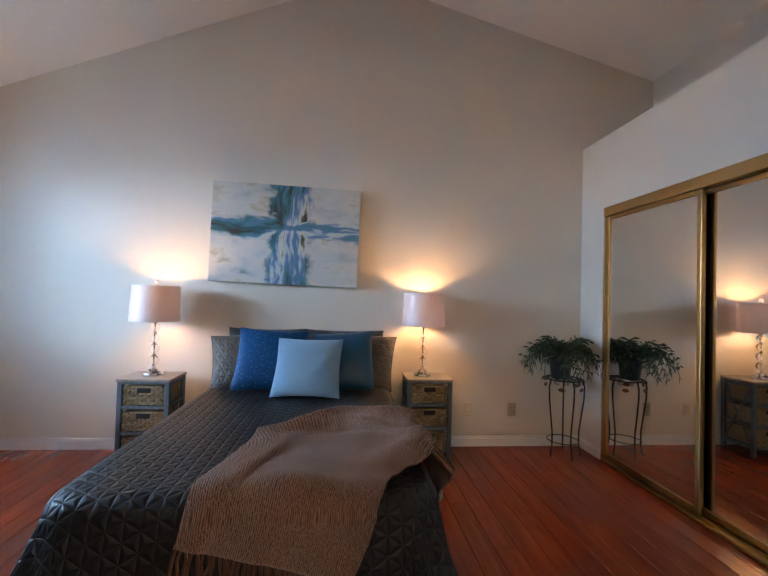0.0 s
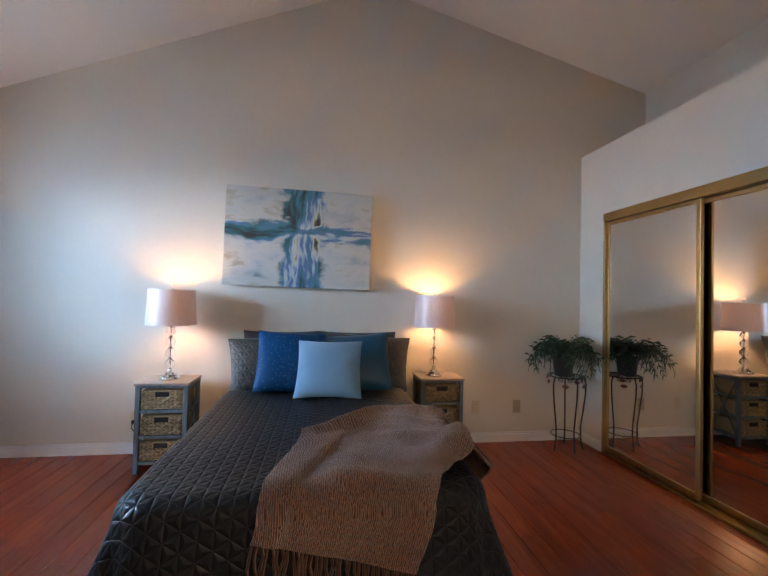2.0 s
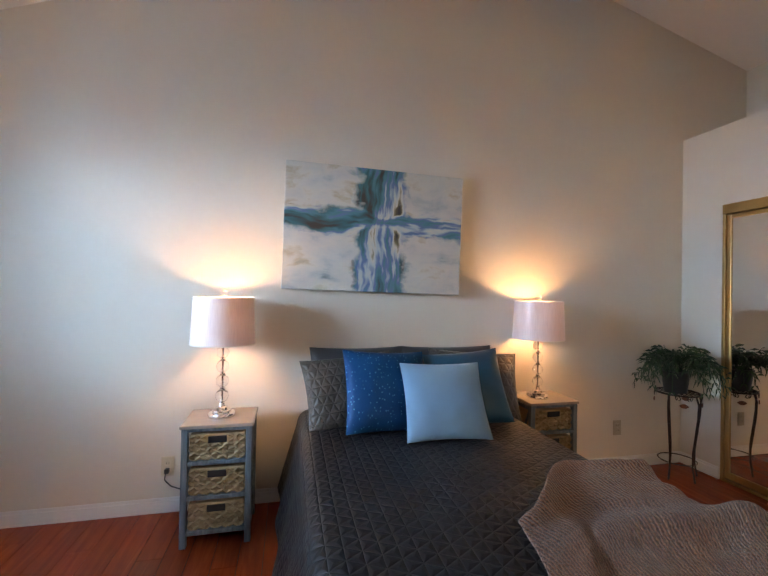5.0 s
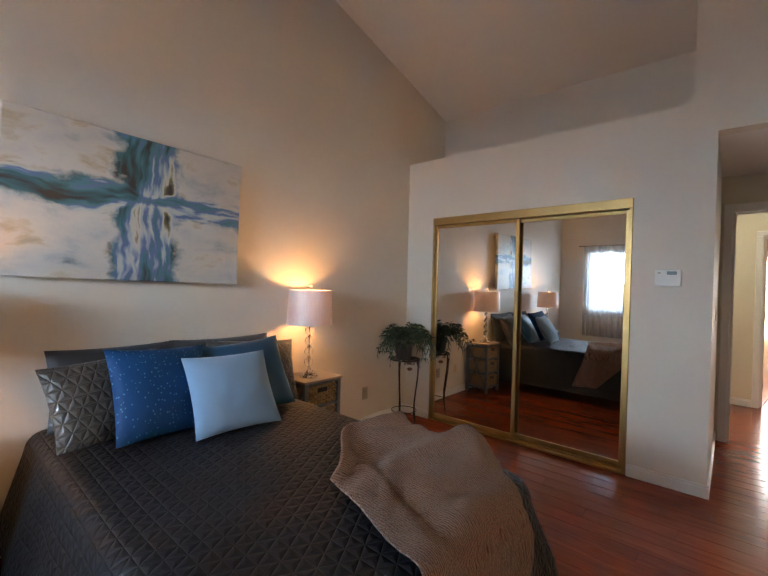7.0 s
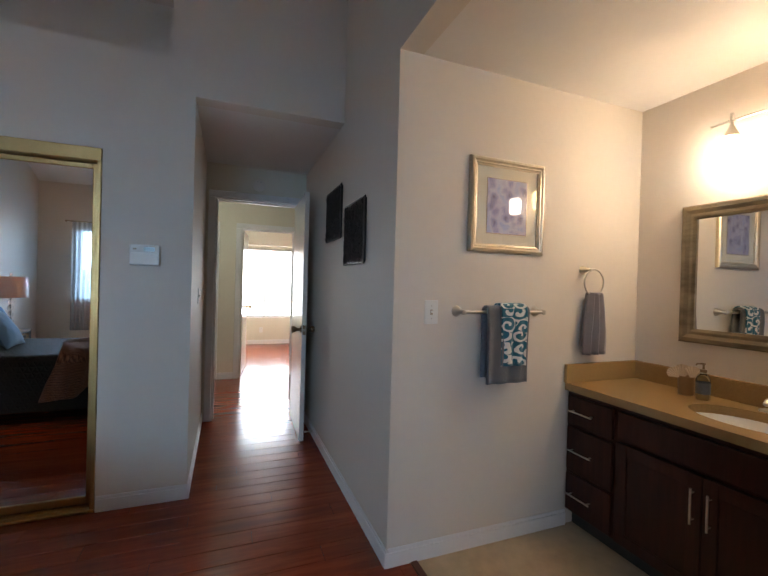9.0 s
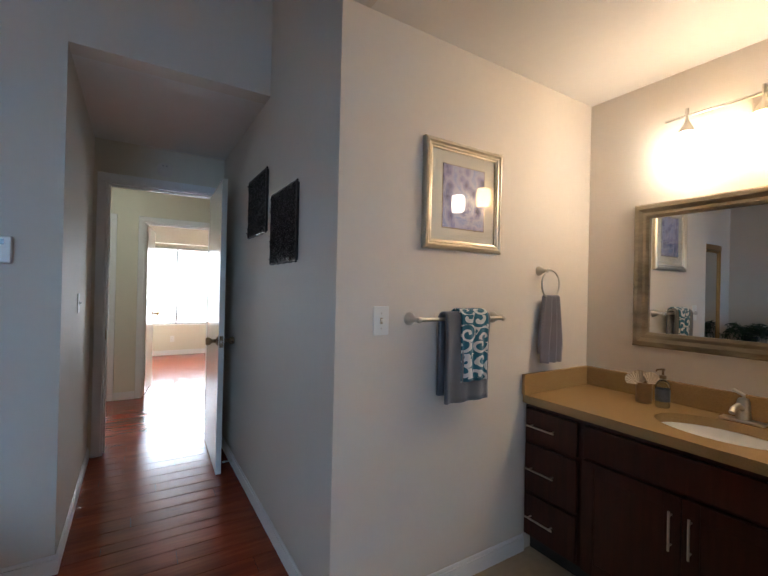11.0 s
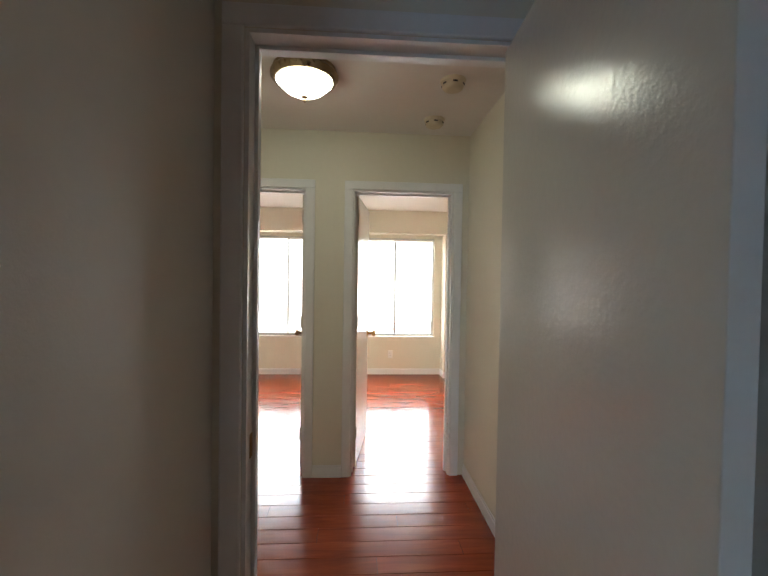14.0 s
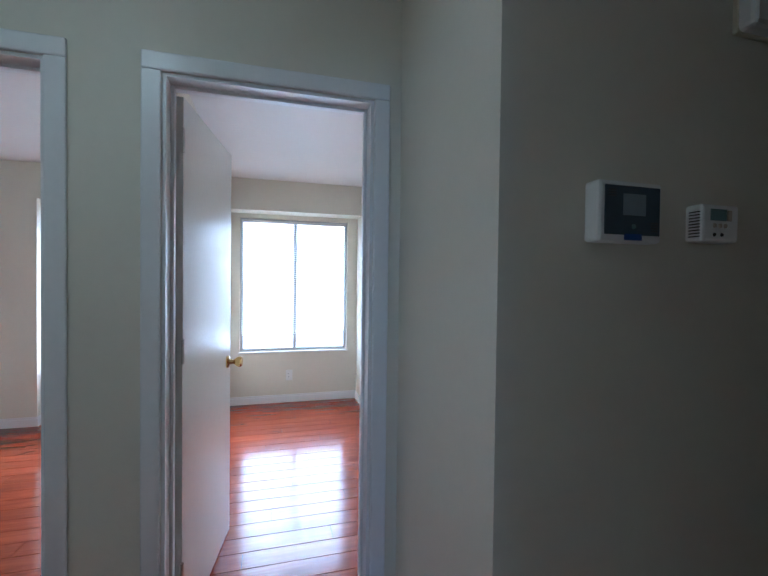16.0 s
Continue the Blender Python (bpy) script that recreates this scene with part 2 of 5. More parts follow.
# vanity alcove
structure("wall_alcove_east", new_box(ALC, ALC + 0.12, -1.705, HR - 0.12, 0, H), WALL, "beige painted alcove wall hung with a picture")
structure("wall_alcove_back", new_box(-0.72, ALC, -1.705, -1.585, 0, H), WALL, "beige painted wall behind the vanity mirror")
structure("wall_alcove_west", new_box(-0.72, -0.6, -1.585, HR - 0.12, 0, H), WALL, "beige painted alcove side wall")
structure("ceiling_alcove", new_box(-0.72, ALC + 0.12, -1.705, HR - 0.12, H, H + 0.1), CEIL, "flat white alcove ceiling", "ceiling")
# foyer and far rooms
structure("wall_door_one", slab(3.6, 3.72, -3.0, 1.94, 0, FH, [(0.07, 0.872, 0, 2.105)]), FOYER, "painted wall with the bedroom doorway")
structure("wall_foyer_north", new_box(3.72, 5.31, 1.82, 1.94, 0, FH), FOYER, "cream painted foyer wall")
structure("wall_far_doors", slab(5.31, 5.43, -0.235, 1.94, 0, FH, [(-0.127, 0.594, 0, 2.045), (0.92, 1.65, 0, 2.045)]), FOYER, "cream painted wall with two doorways")
structure("wall_thermostat", new_box(4.60, 5.43, -3.0, -0.235, 0, FH), FOYER, "cream painted wall block with control panels")
structure("wall_foyer_south", new_box(3.6, 4.72, -3.12, -3.0, 0, FH), FOYER, "cream painted corridor end wall")
structure("ceiling_foyer", new_box(3.6, 5.43, -3.1, 1.94, FH, FH + 0.1), CEIL, "flat painted foyer ceiling", "ceiling")
structure("wall_windows", slab(8.18, 8.42, -1.8, 3.55, 0, 2.40, [(-0.70, 0.70, 0, 2.08), (0.85, 2.31, 0, 2.08)]), FOYER, "cream wall with two window bays")
structure("wall_bay_back", slab(8.42, 8.54, -0.9, 2.5, 0, 2.3, [(-0.585, 0.585, 0.57, 2.03), (0.94, 2.22, 0.57, 2.03)]), FOYER, "cream wall at the back of the window bays")
structure("wall_partition", new_box(5.43, 8.18, 0.70, 0.84, 0, 2.40), FOYER, "cream partition between two empty rooms")
structure("wall_room_south", new_box(5.43, 8.42, -1.92, -1.8, 0, 2.5), FOYER, "cream end wall of an empty room")
structure("wall_room_north", new_box(5.43, 8.42, 3.55, 3.67, 0, 2.5), FOYER, "cream end wall of an empty room")
structure("wall_room_west", slab(5.31, 5.43, 1.94, 3.67, 0, 2.5), FOYER, "cream wall of an empty room")
structure("wall_room_southwest", new_box(5.31, 5.43, -1.92, -3.0 + 1.08, 0, 2.5), FOYER, "cream wall of an empty room")
structure("ceiling_rooms", new_box(5.43, 8.6, -1.92, 3.67, 2.40, 2.5), CEIL, "flat white ceiling of the empty rooms", "ceiling")

# ---------- floors ----------
floor = structure("floor", new_box(WEST - 0.12, 8.6, -3.1, 3.7, -0.1, -0.009), DARKGAP, "glossy cherry laminate plank floor", "floor")
bathfloor = structure("bath_floor", new_box(-0.6, ALC, -1.585, -0.125, -0.009, 0.0), TILE, "beige sheet flooring in the vanity alcove", "floor")
structure("threshold", new_box(-0.6, ALC, -0.125, -0.09, -0.009, 0.006, bevel=0.003), plain("dark_threshold", (0.10, 0.03, 0.015), 0.3), "dark wooden transition strip", "threshold")
structure("ground", new_box(-60, 70, -60, 60, -0.5, -0.45), plain("outdoor_ground", (0.22, 0.2, 0.16), 0.9, vary=0.3, grain=3), "pale outdoor paving far outside the windows", "ground")

# ---------- trim ----------


def baseboard(name, x0, x1, y0, y1):
    bm = new_box(x0, x1, y0, y1, 0.0, 0.068)
    dx, dy = x1 - x0, y1 - y0
    k = 0.004
    box(bm, x0 + (k if dx < 0.03 else 0), x1 - (k if dx < 0.03 else 0), y0 + (k if dy < 0.03 else 0), y1 - (k if dy < 0.03 else 0), 0.068, 0.088, bevel=0.0035)
    return structure(name, bm, TRIM, "white painted baseboard", "baseboard")


T = 0.014
baseboard("baseboard_north", WEST, CLOS, BEDW - T, BEDW)
baseboard("baseboard_west", WEST, WEST + T, HR, BEDW - T)
baseboard("baseboard_closet_a", CLOS - T, CLOS, 3.175, BEDW - T)
baseboard("baseboard_closet_b", CLOS - T, CLOS, HL - T, 1.415)
baseboard("baseboard_hall_left", CLOS, 3.585, HL - T, HL)
baseboard("baseboard_hall_right", ALC - T, 3.585, HR, HR + T)
baseboard("baseboard_alcove", ALC - T, ALC, -1.05, HR)
baseboard("baseboard_south", WEST + T, -0.6, HR, HR + T)
baseboard("baseboard_foyer_right", 4.6 - T, 5.295, -0.235, -0.235 + T)
baseboard("baseboard_thermostat", 4.6 - T, 4.6, -3.0, -0.235)
baseboard("baseboard_pier", 5.31 - T, 5.31, 0.655, 0.86)
baseboard("baseboard_foyer_corner", 5.31 - T, 5.31, 1.712, 1.82)
baseboard("baseboard_foyer_north", 3.72, 5.31 - T, 1.82 - T, 1.82)
for i, (a, b) in enumerate(((-1.8, -0.70), (2.31, 3.55))):
    baseboard("baseboard_bay_front_" + "abc"[i], 8.18 - T, 8.18, a, b)
for i, (a, b) in enumerate(((-0.70, 0.70), (0.85, 2.31))):
    tag = "_" + "ab"[i]
    baseboard("baseboard_bay_back" + tag, 8.42 - T, 8.42, a, b)
    baseboard("baseboard_bay_side" + tag, 8.18 - T, 8.42 - T, a, a + T)
    baseboard("baseboard_bay_edge" + tag, 8.18 - T, 8.42 - T, b - T, b)
baseboard("baseboard_partition_a", 5.43, 8.18, 0.70 - T, 0.70)
baseboard("baseboard_room_north", 5.43, 8.18, 3.55 - T, 3.55)


def door_frame(name, x_face, x_back, y0, y1, top, w=0.06, t=0.016):
    """Casing on both faces and a jamb lining with a stop."""
    ob = thing(name, "white painted door casing and jamb", "door frame", kind="structure")
    for xf, xo in ((x_face - t, x_face), (x_back, x_back + t)):
        for nm, a in (("side_casing", (xf, xo, y0 - w, y0, 0, top)), ("side_casing", (xf, xo, y1, y1 + w, 0, top)), ("head_casing", (xf, xo, y0 - w, y1 + w, top, top + w))):
            part(nm, new_box(*a, bevel=0.005), TRIM, ob)
    for a in ((x_face, x_back, y0, y0 + 0.012, 0, top), (x_face, x_back, y1 - 0.012, y1, 0, top), (x_face, x_back, y0 + 0.012, y1 - 0.012, top - 0.012, top)):
        part("jamb", new_box(*a), TRIM, ob)
    xm = (x_face + x_back) / 2
    for a in ((xm, xm + 0.03, y0 + 0.012, y0 + 0.024, 0, top - 0.012), (xm, xm + 0.03, y1 - 0.024, y1 - 0.012, 0, top - 0.012), (xm, xm + 0.03, y0 + 0.024, y1 - 0.024, top - 0.024, top - 0.012)):
        part("door_stop", new_box(*a, bevel=0.002), TRIM, ob)
    return ob


frame_one = door_frame("door_frame_1", 3.6, 3.72, 0.07, 0.872, 2.105)
part("strike_plate", new_box(3.635, 3.665, 0.8575, 0.8598, 0.885, 0.955, bevel=0.0008), GOLD, frame_one, "worn brass strike plate")
door_frame("door_frame_2", 5.31, 5.43, 0.92, 1.65, 2.045)
door_frame("door_frame_3", 5.31, 5.43, -0.127, 0.594, 2.045)


def knob(parent, x, z, face, mat, way):
    """Round knob with a rose on a leaf; way: +1 or -1 along the leaf's y."""
    rings = [(0.032, 0), (0.032, 0.006), (0.014, 0.012), (0.011, 0.034), (0.02, 0.042), (0.027, 0.054), (0.028, 0.068), (0.022, 0.076), (0.004, 0.078)]
    m = Matrix.Translation((x, face, z)) @ Euler((radians(-90 * way), 0, 0)).to_matrix().to_4x4()
    part("door_knob", lathe(bmesh.new(), rings, 20, m), mat, parent, smooth=True)


def door(name, m, width, label, mat_knob, flip=1, height=2.025):
    """A flush leaf; the hinge edge is at the origin and the leaf runs along +x."""
    ob = thing(name, label, "door", m, kind="structure")
    part("leaf", new_box(0.0, width, -0.018, 0.018, 0.008, height, bevel=0.002), DOORPAINT, ob)
    for way in (1, -1):
        knob(ob, width - 0.065, 0.93, 0.018 * way, mat_knob, way)
    part("latch_plate", new_box(width, width + 0.002, -0.012, 0.012, 0.89, 0.97), BRONZE, ob)
    part("latch_bolt", new_box(width + 0.002, width + 0.010, -0.006, 0.006, 0.92, 0.94, bevel=0.002), NICKEL, ob)
    for z in (0.22, 1.05, 1.82):
        part("hinge", lathe(bmesh.new(), [(0.006, z), (0.006, z + 0.09)], 10, Matrix.Translation((-0.004, 0.02 * flip, 0))), NICKEL, ob)
    return ob


door("door_1", pose(3.588, 0.122, 0, 0, 0, 177.6), 0.75, "white flush door standing open against the hallway wall", BRONZE, height=2.07)
door("door_2", pose(5.44, 0.945, 0, 0, 0, 6.0), 0.70, "white flush door standing open into an empty room", BRONZE)
door("door_3", pose(5.44, 0.572, 0, 0, 0, -8.0), 0.70, "white flush door standing open into a sunny room", plain("polished_brass", (0.75, 0.52, 0.22), 0.2, 1.0), -1)

stop = thing("spring_door_stop", "white-tipped metal door stop on the hallway baseboard", "door stop", pose(2.93, HR + T, 0.05))
aim = Euler((radians(-90), 0, 0)).to_matrix().to_4x4()
part("spring", lathe(bmesh.new(), [(0.011, 0.0), (0.011, 0.004)] + [(0.0045 + 0.001 * (k % 2), 0.006 + 0.003 * k) for k in range(16)], 12, aim), NICKEL, stop, smooth=True)
part("tip", lathe(bmesh.new(), [(0.007, 0.052), (0.008, 0.058), (0.006, 0.068), (0.002, 0.070)], 12, aim), PLASTIC, stop, smooth=True)

# ---------- windows ----------
SLATMAT = plain("blind_slat", (0.82, 0.82, 0.80), 0.45, vary=0.02, bump=0)
ALU = plain("window_aluminium", (0.55, 0.56, 0.57), 0.4, 0.6, vary=0.05)


def window(name, xa, xb, y0, y1, z0, z1, label):
    ob = thing(name, label, "window", kind="structure")
    xm = (xa + xb) / 2
    for a in ((y0, y0 + 0.035, z0, z1), (y1 - 0.035, y1, z0, z1), (y0 + 0.035, y1 - 0.035, z0, z0 + 0.035), (y0 + 0.035, y1 - 0.035, z1 - 0.035, z1), ((y0 + y1) / 2 - 0.02, (y0 + y1) / 2 + 0.02, z0 + 0.035, z1 - 0.035)):
        part("window_frame", new_box(xm - 0.02, xm + 0.02, *a, bevel=0.003), ALU, ob)
    for a, b in ((y0 + 0.035, (y0 + y1) / 2 - 0.02), ((y0 + y1) / 2 + 0.02, y1 - 0.035)):
        p = part("pane", new_box(xm - 0.002, xm + 0.002, a, b, z0 + 0.035, z1 - 0.035), GLASS, ob)
        p.visible_shadow = False
    return ob


window("window_1", WEST - 0.12, WEST, 1.75, 2.95, 0.98, 2.08, "aluminium sliding window behind sheer curtains")
window("window_2", 8.42, 8.54, -0.585, 0.585, 0.57, 2.03, "bright aluminium sliding window behind a white blind")
window("window_3", 8.42, 8.54, 0.94, 2.22, 0.57, 2.03, "bright aluminium sliding window behind a white blind")
for nm, y0, y1 in (("window_sill_1", -0.60, 0.60), ("window_sill_2", 0.925, 2.235)):
    structure(nm, new_box(8.405, 8.47, y0, y1, 0.555, 0.5695, bevel=0.003), TRIM, "white window sill", "sill")


def blind(y0, y1, z0, z1, sag):
    ob = thing("venetian_blind", "white horizontal slat blind lowered over a bright window", "blind", pose(8.45, (y0 + y1) / 2, z1), group="window blinds")
    w = (y1 - y0) / 2 - 0.012
    part("headrail", new_box(-0.018, 0.018, -w, w, -0.035, -0.004, bevel=0.003), SLATMAT, ob)
    bm = bmesh.new()
    prism(bm, [(-0.011, -0.0062), (0.0, -0.0012), (0.011, 0.0062), (0.011, 0.007), (0.0, -0.0002), (-0.011, -0.0054)], -w, w)
    me = bpy.data.meshes.new("slat")
    bm.to_mesh(me)
    bm.free()
    me.materials.append(SLATMAT)
    n = int((z1 - z0 - 0.05) / 0.0215)
    for i in range(n):
        s = new("slat", me)
        s.parent, s.location = ob, (0, 0, -0.048 - i * 0.0215)
        if i > n - 8:
            s.rotation_euler[0] = sag * (i - n + 8) / 8
    r = part("bottom_rail", new_box(-0.012, 0.012, -w, w, -0.006, 0.006, bevel=0.003), SLATMAT, ob)
    r.location, r.rotation_euler[0] = (0, 0, -0.048 - n * 0.0215 - 0.01), sag
    for y in (-w * 0.7, w * 0.7):
        part("cord", tube(bmesh.new(), [(-0.013, y, -0.03), (-0.013, y, -0.04 - n * 0.0215)], 0.0012, 5), SLATMAT, ob)


blind(-0.585, 0.585, 0.75, 2.02, -0.03)
blind(0.94, 2.22, 0.60, 2.02, 0.0)

# sheer curtain on the bedroom window
n = Nodes("sheer_curtain")
mixs = n.add("MixShader", {0: 0.5})
tr, tl = n.add("BsdfTransparent"), n.add("BsdfTranslucent", {"Color": (0.75, 0.76, 0.8, 1)})
df = n.add("BsdfDiffuse", {"Color": (0.62, 0.58, 0.55, 1)})
m2 = n.add("MixShader", {0: 0.45})
n.tree.links.new(tl.outputs[0], m2.inputs[1]), n.tree.links.new(df.outputs[0], m2.inputs[2])
n.tree.links.new(tr.outputs[0], mixs.inputs[1]), n.tree.links.new(m2.outputs[0], mixs.inputs[2])
n.tree.links.new(mixs.outputs[0], n.tree.nodes["Material Output"].inputs[0])
weave = n.noise(n.coord("Object", (1, 60, 3)), 6)
n.put(mixs.inputs[0], n.math("ADD", n.math("MULTIPLY", weave, 0.35), 0.42))
SHEER = n.mat
rod = thing("curtain_rod", "dark slim curtain rod above the bedroom window", "curtain rod", pose(WEST + 0.07, 2.35, 2.19))
part("rod", tube(bmesh.new(), [(0, -0.75, 0), (0, 0.75, 0)], 0.009), BRONZE, rod, smooth=True)
for y in (-0.7, 0.7):
    part("bracket", new_box(-0.07, 0.004, y - 0.008, y + 0.008, -0.012, 0.012, bevel=0.003), BRONZE, rod)
    part("finial", lathe(bmesh.new(), [(0.006, 0), (0.016, 0.012), (0.016, 0.024), (0.004, 0.036)], 14, Matrix.Translation((0, y * 1.07, 0)) @ Euler((radians(-90 if y > 0 else 90), 0, 0)).to_matrix().to_4x4()), BRONZE, rod, smooth=True)


def curtain(y0, y1):
    ob = thing("curtain", "sheer pale curtain panel hanging from the rod", "curtain", pose(WEST + 0.07, 0, 0), group="sheer curtains")
    bm = bmesh.new()
    rows = []
    for j in range(25):
        z = 2.18 - j * 0.071
        rows.append([bm.verts.new((0.018 * math.sin(i * 0.95 + 0.4 * math.sin(j * 0.2)) * (0.6 + 0.02 * j), y0 + (y1 - y0) * i / 70, z)) for i in range(71)])
    for a, b in zip(rows, rows[1:]):
        for i in range(70):
            bm.faces.new((a[i], a[i + 1], b[i + 1], b[i]))
    part("sheer_panel", bm, SHEER, ob, smooth=True)


curtain(1.66, 2.33)
curtain(2.36, 3.04)

# ---------- mirrored closet ----------
closet = thing("sliding_mirror_closet", "gold-framed sliding mirror doors on a built-in closet", "closet doors", pose(CLOS, 2.295, 0))
part("top_track", new_box(-0.012, 0.10, -0.873, 0.873, 1.965, 2.038, bevel=0.004), GOLD, closet)
part("bottom_track", new_box(-0.012, 0.10, -0.873, 0.873, 0.0, 0.018, bevel=0.004), GOLD, closet)
part("track_rib", new_box(0.026, 0.030, -0.86, 0.86, 0.018, 0.03), GOLD, closet)
for y in (-0.873, 0.851):
    part("side_jamb", new_box(-0.008, 0.10, y, y + 0.022, 0.018, 1.965, bevel=0.003), GOLD, closet)
for x, y0, y1 in ((0.004, -0.02, 0.851), (0.046, -0.851, 0.04)):
    d = part("mirror_door", new_box(x + 0.010, x + 0.014, y0 + 0.03, y1 - 0.03, 0.07, 1.935), MIRROR, closet, "full-height mirror panel")
    for a in ((y0, y0 + 0.032, 0.03, 1.962), (y1 - 0.032, y1, 0.03, 1.962)):
        part("stile", new_box(x, x + 0.022, *a, bevel=0.005), GOLD, d)
    for a in ((y0 + 0.032, y1 - 0.032, 0.03, 0.072), (y0 + 0.032, y1 - 0.032, 1.932, 1.962)):
        part("rail", new_box(x, x + 0.022, *a, bevel=0.005), GOLD, d)
# near-black sheet added behind the doors, in place of the closet's shaded inside
part("closet_lining", new_box(0.105, 0.112, -0.873, 0.873, 0.0, 2.038), DARKGAP, closet)

# ---------- bed ----------


def quilt_material():
    n = Nodes("quilted_charcoal_satin")
    uv = n.add("TexCoord").outputs["UV"]
    sep = n.add("SeparateXYZ", {0: uv})
    h, lines = None, None
    for k in range(3):
        a = radians(60 * k)
        d = n.math("ADD", n.math("MULTIPLY", sep.outputs[0], math.cos(a) / 0.052), n.math("MULTIPLY", sep.outputs[1], math.sin(a) / 0.052))
        f = n.math("ABSOLUTE", n.math("SUBTRACT", n.math("FRACT", d), 0.5))
        g = n.math("MULTIPLY", n.math("SUBTRACT", 0.5, f), 2.0)
        h = g if h is None else n.math("MINIMUM", h, g)
    puff = n.math("POWER", h, 0.45)
    fine = n.noise(n.coord("UV"), 420, 3)
    big = n.noise(n.coord("UV"), 3.0)
    n.set(Base_Color=n.mix(big, (0.008, 0.010, 0.013), (0.015, 0.015, 0.018)), Roughness=n.math("ADD", n.math("MULTIPLY", fine, 0.2), 0.36), Specular_IOR_Level=0.24)
    n.bump(n.math("ADD", puff, n.math("MULTIPLY", fine, 0.05)), 0.85, 0.008)
    return n.mat


QUILT = quilt_material()
BX0, BX1, BY0, BTOP = -0.885, 0.465, 1.43, 0.585


def fold_down(s, edge, r=0.055):
    """How far a cloth goes out and down past an edge."""
    e = s - (edge - r)
    if e <= 0:
        return s, 0.0
    if e < r * 1.571:
        a = e / r
        return edge - r + r * math.sin(a), r * (1 - math.cos(a))
    return edge + 0.26 * (e - r * 1.571), r + (e - r * 1.571)


ROUND = 0.15


def drape(u, v, lift=0.0):
    """A point on the bed's top cloth, u across and v along, folding over the sides and the rounded foot corners."""
    cx, hw = (BX0 + BX1) / 2, (BX1 - BX0) / 2
    sx = 1 if u > cx else -1
    ax, ay = abs(u - cx), 2.6 - v
    ix, iy = hw - ROUND, 2.6 - BY0 - ROUND
    qx, qy = max(0.0, ax - ix), max(0.0, ay - iy)
    reach = math.hypot(qx, qy)
    out, drop = fold_down(reach, ROUND + lift, 0.075)
    turn = math.atan2(qy, qx) if reach > 1e-6 else 0.0
    corner = math.sin(2 * turn) ** 2 if qx > 0 and qy > 0 else 0.0
    hang = min(1.0, max(0.0, drop - 0.05) / 0.3)
    run = u if qy > qx else v
    out += hang * (0.010 * math.sin(run * 15.0) * (1 - corner) + corner * (0.028 + 0.034 * math.cos(turn * 9.0)))
    px = (ix + out * math.cos(turn)) if qx > 0 else ax
    py = (iy + out * math.sin(turn)) if qy > 0 else ay
    soft = noise.noise((u * 2.1, v * 1.7, 0.0)) * 0.012 + 0.016 * math.exp(-((u - cx) / 0.45) ** 2)
    z = BTOP + lift - drop + soft * max(0.0, 1 - drop / 0.1)
    return Vector((cx + sx * px, 2.6 - py, max(0.05 + lift, z)))


bed = thing("bed", "full-size bed made with a charcoal quilted coverlet", "bed", Matrix())
bm = bmesh.new()
uvl = bm.loops.layers.uv.new("UVMap")
NU, NV = 110, 130
U0, U1, V0, V1 = BX0 - 0.44, BX1 + 0.44, BY0 - 0.46, 3.43
grid = [[bm.verts.new(drape(U0 + (U1 - U0) * i / NU, V0 + (V1 - V0) * j / NV)) for i in range(NU + 1)] for j in range(NV + 1)]
for j in range(NV):
    for i in range(NU):
        f = bm.faces.new((grid[j][i], grid[j][i + 1], grid[j + 1][i + 1], grid[j + 1][i]))
        for lp, (a, b) in zip(f.loops, ((i, j), (i + 1, j), (i + 1, j + 1), (i, j + 1))):
            lp[uvl].uv = (U0 + (U1 - U0) * a / NU, V0 + (V1 - V0) * b / NV)
part("coverlet", bm, QUILT, bed, "charcoal satin coverlet quilted in triangles", smooth=True)
part("mattress", new_box(BX0 + 0.04, BX1 - 0.04, BY0 + 0.04, 3.42, 0.28, 0.555, bevel=0.04, segs=3), plain("mattress_cloth", (0.5, 0.49, 0.47), 0.8), bed)
part("box_spring", new_box(BX0 + 0.05, BX1 - 0.05, BY0 + 0.05, 3.42, 0.12, 0.275, bevel=0.02), plain("box_spring_cloth", (0.2, 0.2, 0.21), 0.9), bed)
for x in (BX0 + 0.08, BX1 - 0.08):
    for y in (BY0 + 0.12, 3.32):
        part("leg", lathe(bmesh.new(), [(0.02, 0), (0.026, 0.125)], 14, Matrix.Translation((x, y, 0))), BLACKPLASTIC, bed)

# knitted throw
n = Nodes("brown_chenille_knit")
uvc = n.coord("UV")
wv = n.add("TexWave", {"Vector": n.add("Mapping", {"Vector": n.add("TexCoord").outputs["UV"], "Rotation": (0, 0, radians(14))}), "Scale": 27.0, "Distortion": 5.0, "Detail": 3.0, "Detail Scale": 3.0}).outputs["Fac"]
fuzz = n.noise(uvc, 130, 4)
n.set(Base_Color=n.ramp(n.math("ADD", n.math("MULTIPLY", wv, 0.42), n.math("MULTIPLY", fuzz, 0.66)), [(0.25, (0.048, 0.017, 0.008)), (0.55, (0.150, 0.058, 0.029)), (0.9, (0.42, 0.22, 0.13))]), Roughness=0.95, Sheen_Weight=0.3)
n.bump(n.math("ADD", n.math("MULTIPLY", wv, 0.9), fuzz), 0.9, 0.007)
KNIT = n.mat
throw = thing("throw_blanket", "brown knitted fringed throw draped over the foot of the bed", "blanket", Matrix())
